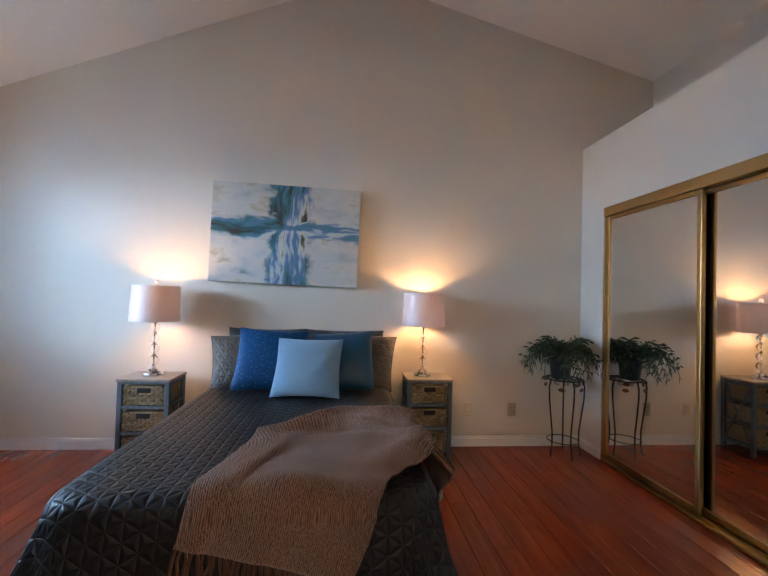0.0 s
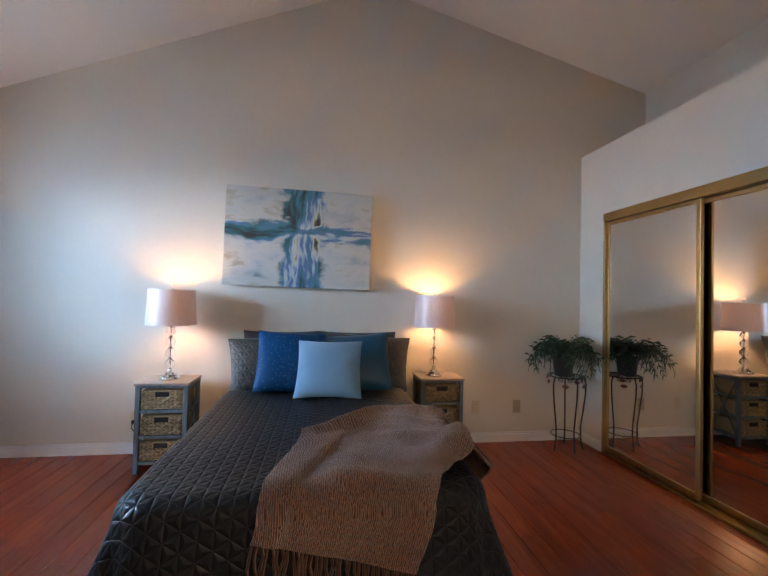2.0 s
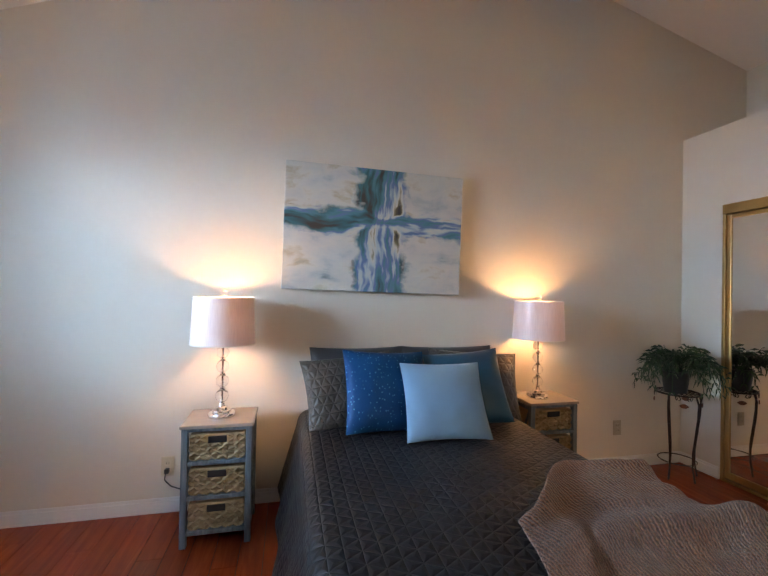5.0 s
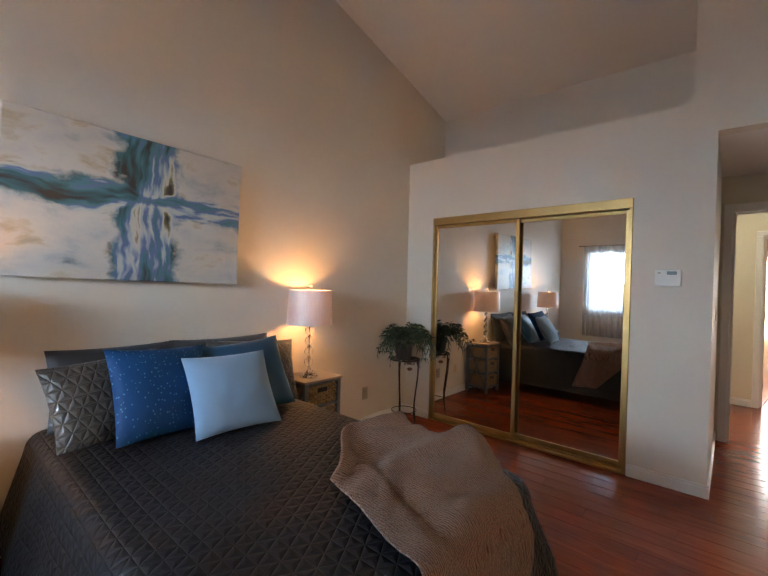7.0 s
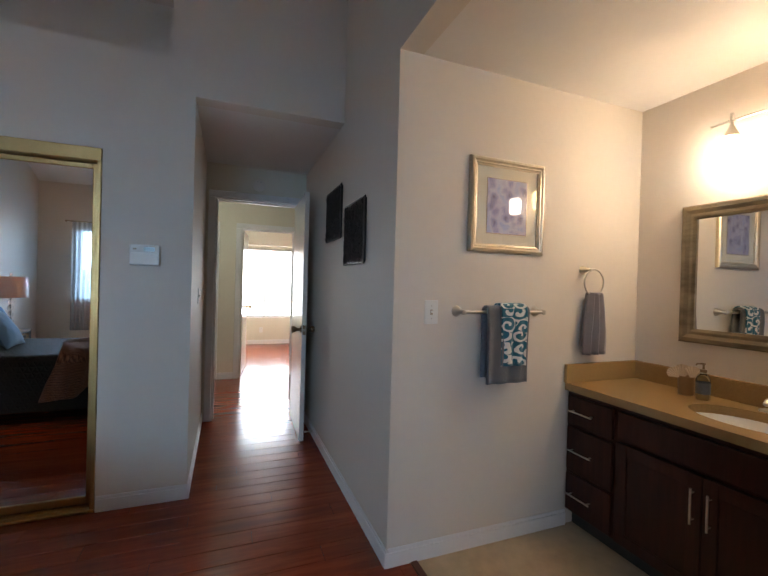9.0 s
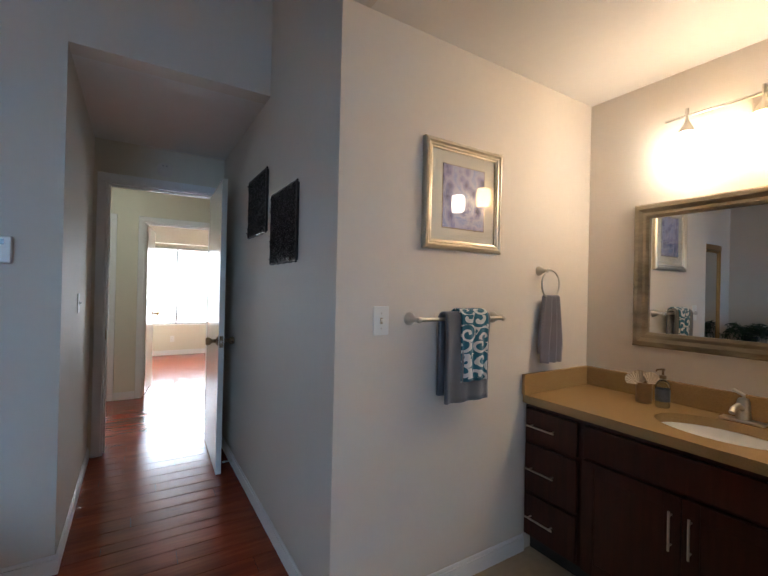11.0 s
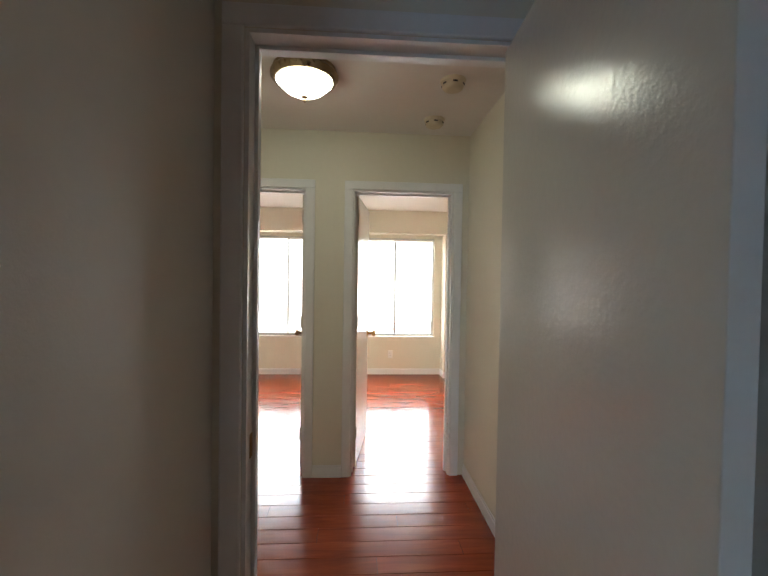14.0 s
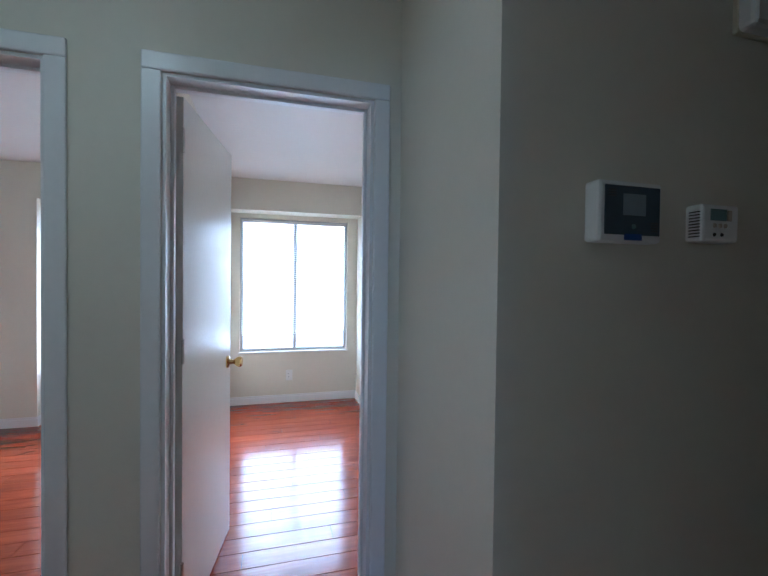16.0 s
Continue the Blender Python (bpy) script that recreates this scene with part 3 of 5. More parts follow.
LEFT = [(-0.27, 1.90), (-0.32, 1.64), (-0.41, 1.33)]
RIGHT = [(0.84, 2.27), (0.84, 2.02), (0.47, 1.69), (0.27, 1.51), (0.15, 1.21)]


def along(line, t):
    k = min(t * (len(line) - 1), len(line) - 1.0001)
    i = int(k)
    return tuple(a + (b - a) * (k - i) for a, b in zip(line[i], line[i + 1]))


def throw_point(s, t):
    l, r = along(LEFT, t), along(RIGHT, t)
    u = l[0] + (r[0] - l[0]) * s + 0.010 * math.sin(t * 8 + s * 3)
    v = l[1] + (r[1] - l[1]) * s + 0.21 * math.exp(-((s - 0.34) / 0.20) ** 2) * (1 - t) ** 1.6
    p = drape(u, v, 0.012)
    # folds that fan out from the gathered side of the bed, a turned-over strip and a rolled back edge
    fan = s * (1.2 - 0.3 * t)
    fold = 0.060 * max(0.0, math.sin(t * 15.0 + 2.0 * math.sin(s * 3.1) + 0.4)) ** 2 * min(1.0, fan) * (1 - 0.6 * t)
    fold += 0.024 * max(0.0, math.sin(t * 27.0 - s * 4.0)) ** 2 * s * (1 - t)
    fold += 0.020 / (1 + math.exp((s - 0.17 - 0.04 * math.sin(t * 4)) / 0.012))
    fold += 0.030 * math.exp(-(t / 0.07) ** 2) * (0.75 + 0.25 * math.sin(s * 11))
    fold += 0.034 * math.exp(-((s - 0.55) / 0.32) ** 2) * (1 - t) ** 0.6
    fold += 0.060 * math.exp(-((s - 0.85) / 0.14) ** 2) * math.exp(-((t - 0.50) / 0.16) ** 2)
    fold += 0.018 * noise.noise((u * 6, v * 6, 1.3)) + 0.004 * noise.noise((u * 21, v * 21, 4.0))
    up = Vector((0, 0, 1)) if p.z > BTOP - 0.05 else (Vector((0.1, -1, 0.2)).normalized() if v < BY0 else Vector((1, 0, 0.1)))
    return p + up * (0.008 + max(0.0, fold))


bm = bmesh.new()
uvl = bm.loops.layers.uv.new("UVMap")
NS, NT = 110, 90
grid = [[bm.verts.new(throw_point(i / NS, j / NT)) for i in range(NS + 1)] for j in range(NT + 1)]
for j in range(NT):
    for i in range(NS):
        f = bm.faces.new((grid[j][i], grid[j][i + 1], grid[j + 1][i + 1], grid[j + 1][i]))
        for lp, (a, b) in zip(f.loops, ((i, j), (i + 1, j), (i + 1, j + 1), (i, j + 1))):
            lp[uvl].uv = (a / NS * 1.0, b / NT * 1.0)
cloth = part("cloth", bm, KNIT, throw, smooth=True)
sol = cloth.modifiers.new("thick", "SOLIDIFY")
sol.thickness, sol.offset = 0.008, 1.0
rnd = random.Random(4)
for i in range(34):
    p = throw_point(0.01 + i / 34.0, 1.0)
    q = [p, p + Vector((rnd.uniform(-0.008, 0.008), -0.014, -0.03)), p + Vector((rnd.uniform(-0.015, 0.015), -0.012, -0.075)), p + Vector((rnd.uniform(-0.02, 0.02), -0.008, -0.125 - rnd.uniform(0, 0.03)))]
    part("tassel", tube(bmesh.new(), q, 0.0055, 6), KNIT, throw, smooth=True)

# ---------- pillows ----------


def pillow(name, label, w, h, d, mat, m, pinch=0.06, edge=0.0):
    """A stuffed square: thick in the middle, thin at the seam, with pointed corners."""
    ob = thing(name, label, "pillow", m, group="pillows on the bed")
    bm = bmesh.new()
    uvl = bm.loops.layers.uv.new("UVMap")
    N = 26
    sides = []
    for sgn in (1, -1):
        rows = []
        for j in range(N + 1):
            row = []
            for i in range(N + 1):
                a, b = 2 * i / N - 1, 2 * j / N - 1
                puff = ((1 - abs(a) ** 2.6) * (1 - abs(b) ** 2.6)) ** 0.62
                inx, iny = 1 - pinch * (1 - b * b) * 0 - pinch * (1 - abs(b) ** 2) * abs(a) ** 3, 1 - pinch * (1 - abs(a) ** 2) * abs(b) ** 3
                wr = 0.006 * noise.noise((a * 3 + w * 9, b * 3, sgn)) + 0.012 * math.sin(a * 9) * max(0.0, -b - 0.55) * (sgn > 0)
                row.append(bm.verts.new((a * w / 2 * inx, -sgn * (d / 2 * puff + wr * puff + 0.003), h / 2 + b * h / 2 * iny)))
            rows.append(row)
        for j in range(N):
            for i in range(N):
                f = bm.faces.new((rows[j][i], rows[j][i + 1], rows[j + 1][i + 1], rows[j + 1][i]))
                for lp, (a, b) in zip(f.loops, ((i, j), (i + 1, j), (i + 1, j + 1), (i, j + 1))):
                    lp[uvl].uv = (a / N * w, b / N * h)
        sides.append(rows)
    ring = lambda r: [r[0][i] for i in range(N)] + [r[j][N] for j in range(N)] + [r[N][N - i] for i in range(N)] + [r[N - j][0] for j in range(N)]
    ra, rb = ring(sides[0]), ring(sides[1])
    for i in range(len(ra)):
        k = (i + 1) % len(ra)
        bm.faces.new((ra[i], rb[i], rb[k], ra[k]))
    part("cover", bm, mat, ob, smooth=True)
    return ob


def cloth(name, color, rough=0.7, sheen=0.3, grain=300, bump=0.25):
    return plain(name, color, rough, vary=0.16, grain=grain, bump=bump, Sheen_Weight=sheen)


def quilted_pillow():
    n = Nodes("taupe_quilted_satin")
    uv = n.add("TexCoord").outputs["UV"]
    sep = n.add("SeparateXYZ", {0: uv})
    h = None
    for k in range(3):
        a = radians(60 * k + 30)
        d = n.math("ADD", n.math("MULTIPLY", sep.outputs[0], math.cos(a) / 0.05), n.math("MULTIPLY", sep.outputs[1], math.sin(a) / 0.05))
        g = n.math("MULTIPLY", n.math("SUBTRACT", 0.5, n.math("ABSOLUTE", n.math("SUBTRACT", n.math("FRACT", d), 0.5))), 2.0)
        h = g if h is None else n.math("MINIMUM", h, g)
    n.set(Base_Color=n.ramp(n.noise(n.coord("UV"), 9), [(0.3, (0.050, 0.043, 0.038)), (0.7, (0.085, 0.071, 0.060))]), Roughness=0.36, Sheen_Weight=0.05)
    n.bump(n.math("POWER", h, 0.5), 0.9, 0.007)
    return n.mat


def sequin():
    n = Nodes("blue_satin_with_petal_sequins")
    v = n.coord("UV", (1.0, 0.72, 1.0))
    vo = n.add("TexVoronoi", {"Vector": v, "Scale": 70.0, "Randomness": 0.6})
    dots = n.ramp(vo.outputs["Distance"], [(0.17, (1, 1, 1)), (0.24, (0, 0, 0))])
    big = n.noise(v, 4)
    n.set(Base_Color=n.mix(dots, n.ramp(big, [(0.3, (0.001, 0.040, 0.125)), (0.7, (0.001, 0.070, 0.20))]), (0.06, 0.27, 0.44)), Specular_IOR_Level=0.15, Roughness=0.55, Metallic=n.math("MULTIPLY", dots, 0.5))
    n.bump(dots, 0.5, 0.003)
    return n.mat


SLATECLOTH = cloth("slate_satin", (0.030, 0.038, 0.048), 0.42, sheen=0.1)
PALE = cloth("pale_blue_grey_linen", (0.165, 0.30, 0.44), 0.85, bump=0.35)
TEAL = cloth("teal_satin", (0.003, 0.065, 0.125), 0.38, sheen=0.05)
QP, SEQ = quilted_pillow(), sequin()
pillow("pillow", "slate satin sleeping pillow leaning on the wall", 0.62, 0.42, 0.15, SLATECLOTH, pose(-0.51, 3.33, 0.575, -12, 0, 0))
pillow("pillow", "slate satin sleeping pillow leaning on the wall", 0.66, 0.42, 0.15, SLATECLOTH, pose(0.09, 3.32, 0.575, -12, 0, -2))
pillow("pillow", "taupe quilted satin pillow", 0.56, 0.42, 0.14, QP, pose(-0.555, 3.07, 0.575, -24, -4, 10))
pillow("pillow", "taupe quilted satin pillow", 0.58, 0.43, 0.14, QP, pose(0.175, 3.10, 0.575, -24, 3, -10))
pillow("throw_pillow", "blue satin throw pillow with sequin petals", 0.49, 0.46, 0.15, SEQ, pose(-0.41, 2.90, 0.595, -28, 3, 5))
pillow("throw_pillow", "plain teal satin throw pillow", 0.47, 0.45, 0.14, TEAL, pose(0.09, 2.93, 0.59, -28, -5, -6))
pillow("throw_pillow", "pale blue-grey linen throw pillow", 0.45, 0.42, 0.14, PALE, pose(-0.145, 2.72, 0.60, -32, 0, -4))

# ---------- nightstands ----------
n = Nodes("weathered_grey_blue_wood")
v = n.coord("Object", (1, 1, 0.15))
gr = n.noise(v, 45, 6)
n.set(Base_Color=n.ramp(gr, [(0.3, (0.075, 0.10, 0.12)), (0.6, (0.15, 0.19, 0.215)), (0.8, (0.24, 0.27, 0.28))]), Roughness=0.55)
n.bump(gr, 0.3, 0.003)
GREYWOOD = n.mat
TOPWOOD = plain("taupe_top_board", (0.33, 0.28, 0.24), 0.4, vary=0.15, grain=30)
n = Nodes("seagrass_weave")
rndi = n.add("NewGeometry").outputs["Random Per Island"]
st = n.noise(n.coord("Object"), 160, 3)
n.set(Base_Color=n.mix(st, n.ramp(rndi, [(0.0, (0.20, 0.125, 0.06)), (0.5, (0.38, 0.27, 0.15)), (1.0, (0.52, 0.41, 0.26))]), (0.30, 0.20, 0.10)), Roughness=0.75)
n.bump(st, 0.5, 0.003)
SEAGRASS = n.mat


def strand(bm, c, l, r, ang, depth):
    """One leaf-shaped loop of a braid, proud of the face at c."""
    ca, sa = math.cos(ang), math.sin(ang)
    rows = []
    for k, (t, wd) in enumerate(((-1, 0.15), (-0.5, 0.85), (0, 1.0), (0.5, 0.8), (1, 0.15))):
        row = []
        for a in (-1, 0, 1):
            px, pz = t * l, a * r * wd
            row.append(bm.verts.new((c[0] + px * ca - pz * sa, c[1] - depth * (1 - a * a * 0.8) * (1.1 - t * t * 0.7), c[2] + px * sa + pz * ca)))
        rows.append(row)
    for p, q in zip(rows, rows[1:]):
        for i in range(2):
            bm.faces.new((p[i], p[i + 1], q[i + 1], q[i]))


def nightstand(m, label):
    ob = thing("nightstand", label, "nightstand", m, group="pair of nightstands")
    W, D, HT = 0.35, 0.30, 0.635
    hw = W / 2
    part("top", new_box(-hw - 0.008, hw + 0.008, -0.008, D, HT - 0.018, HT, bevel=0.004), TOPWOOD, ob)
    P = 0.032
    for x in (-hw, hw - P):
        for y in (0.0, D - P):
            part("leg", new_box(x, x + P, y, y + P, 0, HT - 0.018, bevel=0.003), GREYWOOD, ob)
    for z in (0.085, 0.265, 0.445):
        part("front_rail", new_box(-hw + P, hw - P, 0.002, 0.026, z - 0.022, z, bevel=0.002), GREYWOOD, ob)
        part("shelf", new_box(-hw + 0.006, hw - 0.006, 0.027, D - 0.006, z - 0.014, z - 0.002), GREYWOOD, ob)
    part("front_rail", new_box(-hw + P, hw - P, 0.002, 0.026, HT - 0.036, HT - 0.018), GREYWOOD, ob)
    for s in (-1, 1):
        xs = s * (hw - 0.012)
        for a, b in ((0.09, HT - 0.05), (HT - 0.05, 0.09)):
            bm = bmesh.new()
            for i, (za, zb) in enumerate(((a, (a + b) / 2), ((a + b) / 2, b))):
                ya, yb = (P, D / 2) if i == 0 else (D / 2, D - P)
                prism(bm, [(ya, za - 0.011), (yb, zb - 0.011), (yb, zb + 0.011), (ya, za + 0.011)], xs - 0.006, xs + 0.006, "x")
            part("cross_brace", bm, GREYWOOD, ob)
        for z in (0.085, HT - 0.03):
            part("side_rail", new_box(xs - 0.009, xs + 0.009, P, D - P, z - 0.024, z), GREYWOOD, ob)
    for z in (0.087, 0.267, 0.447):
        bw, bh = W / 2 - P - 0.005, 0.135
        bk = part("basket", new_box(-bw, bw, 0.016, D - 0.02, z, z + bh, bevel=0.008), SEAGRASS, ob, "woven seagrass basket drawer")
        bm = bmesh.new()
        rows, cols = 6, 10
        for r in range(rows):
            for c in range(cols):
                x, zz = -bw + (c + 0.5) * 2 * bw / cols, z + (r + 0.5) * bh / rows
                if abs(x) < 0.058 and zz > z + bh * 0.60:
                    continue
                strand(bm, (x, 0.013, zz), 0.0175, 0.0095, (0.55 if (r + c) % 2 else -0.55) + 0.2 * math.sin(c * 7 + r * 3), 0.010)
        part("weave", bm, SEAGRASS, bk, smooth=True)
        # no hole is cut: a black block gives the shade inside it
        part("handle_hole", new_box(-0.046, 0.046, 0.009, 0.0155, z + bh - 0.047, z + bh - 0.012, bevel=0.002), BLACKPLASTIC, bk)
    return ob


nightstand(pose(-1.302, 3.085, 0, 0, 0, 0), "weathered grey-blue nightstand with three woven baskets by an outlet")
nightstand(pose(0.775, 3.165, 0, 0, 0, 0), "weathered grey-blue nightstand with three woven baskets near the closet")

# ---------- table lamps ----------
n = Nodes("satin_lamp_shade")
v = n.coord("Object")
st = n.noise(n.coord("Object", (40, 40, 2)), 5)
n.set(Base_Color=n.ramp(st, [(0.3, (0.70, 0.56, 0.54)), (0.7, (0.80, 0.66, 0.63))]), Roughness=0.34, Sheen_Weight=0.4, Transmission_Weight=0.0)
n.bump(st, 0.05, 0.002)
tl = n.add("BsdfTranslucent", {"Color": (0.8, 0.5, 0.42, 1)})
ms = n.add("MixShader", {0: 0.015})
n.tree.links.new(n.bsdf.outputs[0], ms.inputs[1]), n.tree.links.new(tl.outputs[0], ms.inputs[2])
n.tree.links.new(ms.outputs[0], n.tree.nodes["Material Output"].inputs[0])
SHADE = n.mat
SHADEIN = plain("shade_lining", (0.8, 0.74, 0.66), 0.7, vary=0.03)
n = Nodes("lit_bulb")
n.set(Emission_Color=(1.0, 0.62, 0.28, 1), Emission_Strength=20.0)
BULB = n.mat


def table_lamp(m, label):
    ob = thing("table_lamp", label, "lamp", m, group="pair of table lamps")
    part("base", lathe(bmesh.new(), [(0.072, 0), (0.074, 0.008), (0.07, 0.018), (0.05, 0.022), (0.05, 0.034), (0.036, 0.038), (0.034, 0.05), (0.02, 0.056), (0.012, 0.075)], 32), CHROME, ob, smooth=True)
    z = 0.075
    for i in range(4):
        r = 0.036 - 0.001 * i
        part("crystal_ball", lathe(bmesh.new(), [(max(0.004, r * math.sin(math.pi * k / 12)), z + r - r * math.cos(math.pi * k / 12)) for k in range(13)], 20), CRYSTAL, ob, "clear crystal ball", smooth=True)
        z += 2 * r - 0.004
        part("collar", lathe(bmesh.new(), [(0.009, z), (0.018, z + 0.003), (0.018, z + 0.008), (0.01, z + 0.010), (0.016, z + 0.013), (0.009, z + 0.016)], 20), CHROME, ob, smooth=True)
        z += 0.016
    part("stem", tube(bmesh.new(), [(0, 0, 0.06), (0, 0, 0.42)], 0.004), CHROME, ob)
    part("socket", lathe(bmesh.new(), [(0.014, z), (0.016, z + 0.05)], 16), CHROME, ob)
    part("bulb", lathe(bmesh.new(), [(0.012, 0.455), (0.026, 0.485), (0.03, 0.505), (0.022, 0.53), (0.004, 0.538)], 16), BULB, ob, smooth=True)
    bm = bmesh.new()
    lathe(bm, [(0.172, 0.405), (0.160, 0.662)], 48, cap=False)
    part("shade", bm, SHADE, ob, "dusty rose satin drum shade", smooth=True)
    for z, r in ((0.405, 0.171), (0.662, 0.159)):
        part("shade_trim", tube(bmesh.new(), [(r * math.cos(a * math.pi / 20), r * math.sin(a * math.pi / 20), z) for a in range(41)], 0.0025, 6), SHADEIN, ob, smooth=True)
    for a in range(3):
        d = a * 2.094
        part("spider_arm", tube(bmesh.new(), [(0, 0, 0.655), (0.158 * math.cos(d), 0.158 * math.sin(d), 0.655)], 0.002, 6), CHROME, ob)
    part("finial", lathe(bmesh.new(), [(0.006, 0.655), (0.008, 0.668), (0.018, 0.676), (0.021, 0.688), (0.016, 0.70), (0.004, 0.707)], 16), CRYSTAL, ob, smooth=True)
    return ob


for m, word in ((pose(-1.305, 3.235, 0.635), "wall outlet"), (pose(0.735, 3.30, 0.635), "palm stand")):
    table_lamp(m, "lit crystal-ball table lamp with rose drum shade beside the " + word)
    p = m.translation
    lamp("table_lamp_light", "POINT", 6.5, (1.0, 0.58, 0.24), Matrix.Translation((p.x, p.y, p.z + 0.575)), 0.03)

# ---------- painting over the bed ----------


def abstract():
    """Scumbled white fields crossed by an upright and a level band of teal, blue, brown and olive strokes."""
    n = Nodes("abstract_teal_painting")
    v = n.coord("Object")
    drift = n.add("TexNoise", {"Vector": v, "Scale": 3.4, "Detail": 4.0}).outputs["Color"]
    shift = n.add("VectorMath", {0: n.add("VectorMath", {0: drift, 1: (0.5, 0.5, 0.5)}, operation="SUBTRACT").outputs[0], 1: (0.17, 0.0, 0.15)}, operation="MULTIPLY").outputs[0]
    w = n.add("VectorMath", {0: v, 1: shift}, operation="ADD").outputs[0]
    sep = n.add("SeparateXYZ", {0: w})

    def stretched(scale, size, detail=5.0):
        return n.noise(n.add("Mapping", {"Vector": w, "Scale": scale}).outputs[0], size, detail, 0.58)

    def hump(x, centre, width):
        return n.math("POWER", 2.718, n.math("MULTIPLY", n.math("POWER", n.math("DIVIDE", n.math("ABSOLUTE", n.math("SUBTRACT", x, centre)), width), 2.0), -1.0))

    upright, level = stretched((3.4, 1, 0.6), 3.0, 3.0), stretched((0.55, 1, 3.2), 3.0, 3.0)
    bx, bz = hump(sep.outputs[0], 0.03, 0.185), hump(sep.outputs[2], 0.045, 0.085)
    which = n.mix(n.ramp(n.math("ADD", n.math("SUBTRACT", bx, bz), 0.35), [(0.2, (0, 0, 0)), (0.5, (1, 1, 1))]), level, upright)
    ink = n.ramp(which, [(0.30, (0.04, 0.024, 0.018)), (0.39, (0.035, 0.035, 0.035)), (0.44, (0.02, 0.115, 0.14)), (0.49, (0.05, 0.20, 0.26)), (0.53, (0.09, 0.16, 0.34)), (0.57, (0.36, 0.46, 0.50)), (0.62, (0.55, 0.54, 0.46)), (0.66, (0.17, 0.15, 0.07)), (0.72, (0.03, 0.025, 0.025))])
    cloud = stretched((0.8, 1, 1.5), 4.6, 6.0)
    field = n.ramp(cloud, [(0.27, (0.10, 0.16, 0.18)), (0.36, (0.38, 0.42, 0.43)), (0.45, (0.50, 0.50, 0.48)), (0.56, (0.56, 0.54, 0.49)), (0.64, (0.46, 0.40, 0.30)), (0.74, (0.26, 0.25, 0.21))])
    fringe = n.math("MULTIPLY", n.math("SUBTRACT", stretched((1.2, 1, 1.6), 9.0), 0.5), 0.9)
    band = n.math("ADD", n.math("MAXIMUM", bx, bz), fringe)
    edge = n.ramp(band, [(0.36, (0, 0, 0)), (0.60, (1, 1, 1))])
    n.set(Base_Color=n.mix(edge, field, ink), Roughness=0.45)
    n.bump(n.math("ADD", n.noise(v, 90, 5), n.math("MULTIPLY", which, 2.0)), 0.25, 0.003)
    return n.mat


pic = thing("canvas_painting", "large abstract teal and white canvas over the bed", "painting", pose(-0.398, 3.487, 1.746, 0, 1.1, 0))
part("canvas", new_box(-0.596, 0.596, -0.072, -0.03, -0.405, 0.405, bevel=0.004), abstract(), pic)
for z in (-0.36, 0.36):
    part("stretcher", new_box(-0.57, 0.57, -0.03, 0.0, z - 0.025, z + 0.025), plain("stretcher_pine", (0.4, 0.27, 0.14), 0.7), pic)

# ---------- plant stand and palm ----------
IRON = plain("dark_wrought_iron", (0.05, 0.032, 0.025), 0.45, 0.7, vary=0.3)
SX, SY = 1.93, 3.29
stand = thing("plant_stand", "dark wrought-iron plant stand with curved legs", "plant stand", pose(SX, SY, 0))


def ring_pts(r, z, n=28, cx=0.0, cy=0.0):
    return [(cx + r * math.cos(2 * math.pi * i / n), cy + r * math.sin(2 * math.pi * i / n), z) for i in range(n + 1)]


part("top_ring", tube(bmesh.new(), ring_pts(0.145, 0.625), 0.006), IRON, stand, smooth=True)
for k in range(7):
    x = -0.12 + 0.04 * k
    w = math.sqrt(0.145 ** 2 - x * x)
    part("top_bar", tube(bmesh.new(), [(x, -w, 0.625), (x, w, 0.625)], 0.0035, 6), IRON, stand)
LEGS = (200, 270, 340, 60)
for a in LEGS:
    c, s = math.cos(radians(a)), math.sin(radians(a))
    pts = [(r * c, r * s, z) for r, z in ((0.145, 0.62), (0.162, 0.57), (0.158, 0.47), (0.14, 0.33), (0.122, 0.2), (0.122, 0.1), (0.14, 0.0))]
    part("leg", tube(bmesh.new(), pts, 0.0065), IRON, stand, smooth=True)
part("lower_ring", tube(bmesh.new(), ring_pts(0.122, 0.12), 0.004), IRON, stand, smooth=True)
for a in (235, 305, 20, 130):
    c, s = math.cos(radians(a)), math.sin(radians(a))
    t = Vector((-s, c, 0))
    o = Vector((0.145 * c, 0.145 * s, 0.59))
    for w in (-1, 1):
        pts = [o + t * w * (0.035 - 0.022 * k / 10 * math.cos(k * 0.75)) * 1.2 + Vector((0, 0, 0.03 - 0.026 * math.sin(k * 0.75))) * (1 - k / 18) for k in range(11)]
        part("scroll", tube(bmesh.new(), pts, 0.003, 6), IRON, stand, smooth=True)
    bm = bmesh.new()
    prof = [(-0.03, 0.0), (-0.012, 0.014), (0.01, 0.016), (0.032, 0.0), (0.01, -0.016), (-0.012, -0.014)]
    vs = [bm.verts.new(o + t * px + Vector((0.006 * c, 0.006 * s, -0.035 + pz))) for px, pz in prof]
    vb = [bm.verts.new(o + t * px + Vector((-0.001 * c, -0.001 * s, -0.035 + pz))) for px, pz in prof]
    bm.faces.new(vs), bm.faces.new(vb[::-1])
    for i in range(6):
        bm.faces.new((vs[i], vb[i], vb[(i + 1) % 6], vs[(i + 1) % 6]))
    part("leaf_ornament", bm, plain("copper_leaf", (0.22, 0.10, 0.06), 0.45, 0.7, vary=0.3) if a == 235 else bpy.data.materials["copper_leaf"], stand)

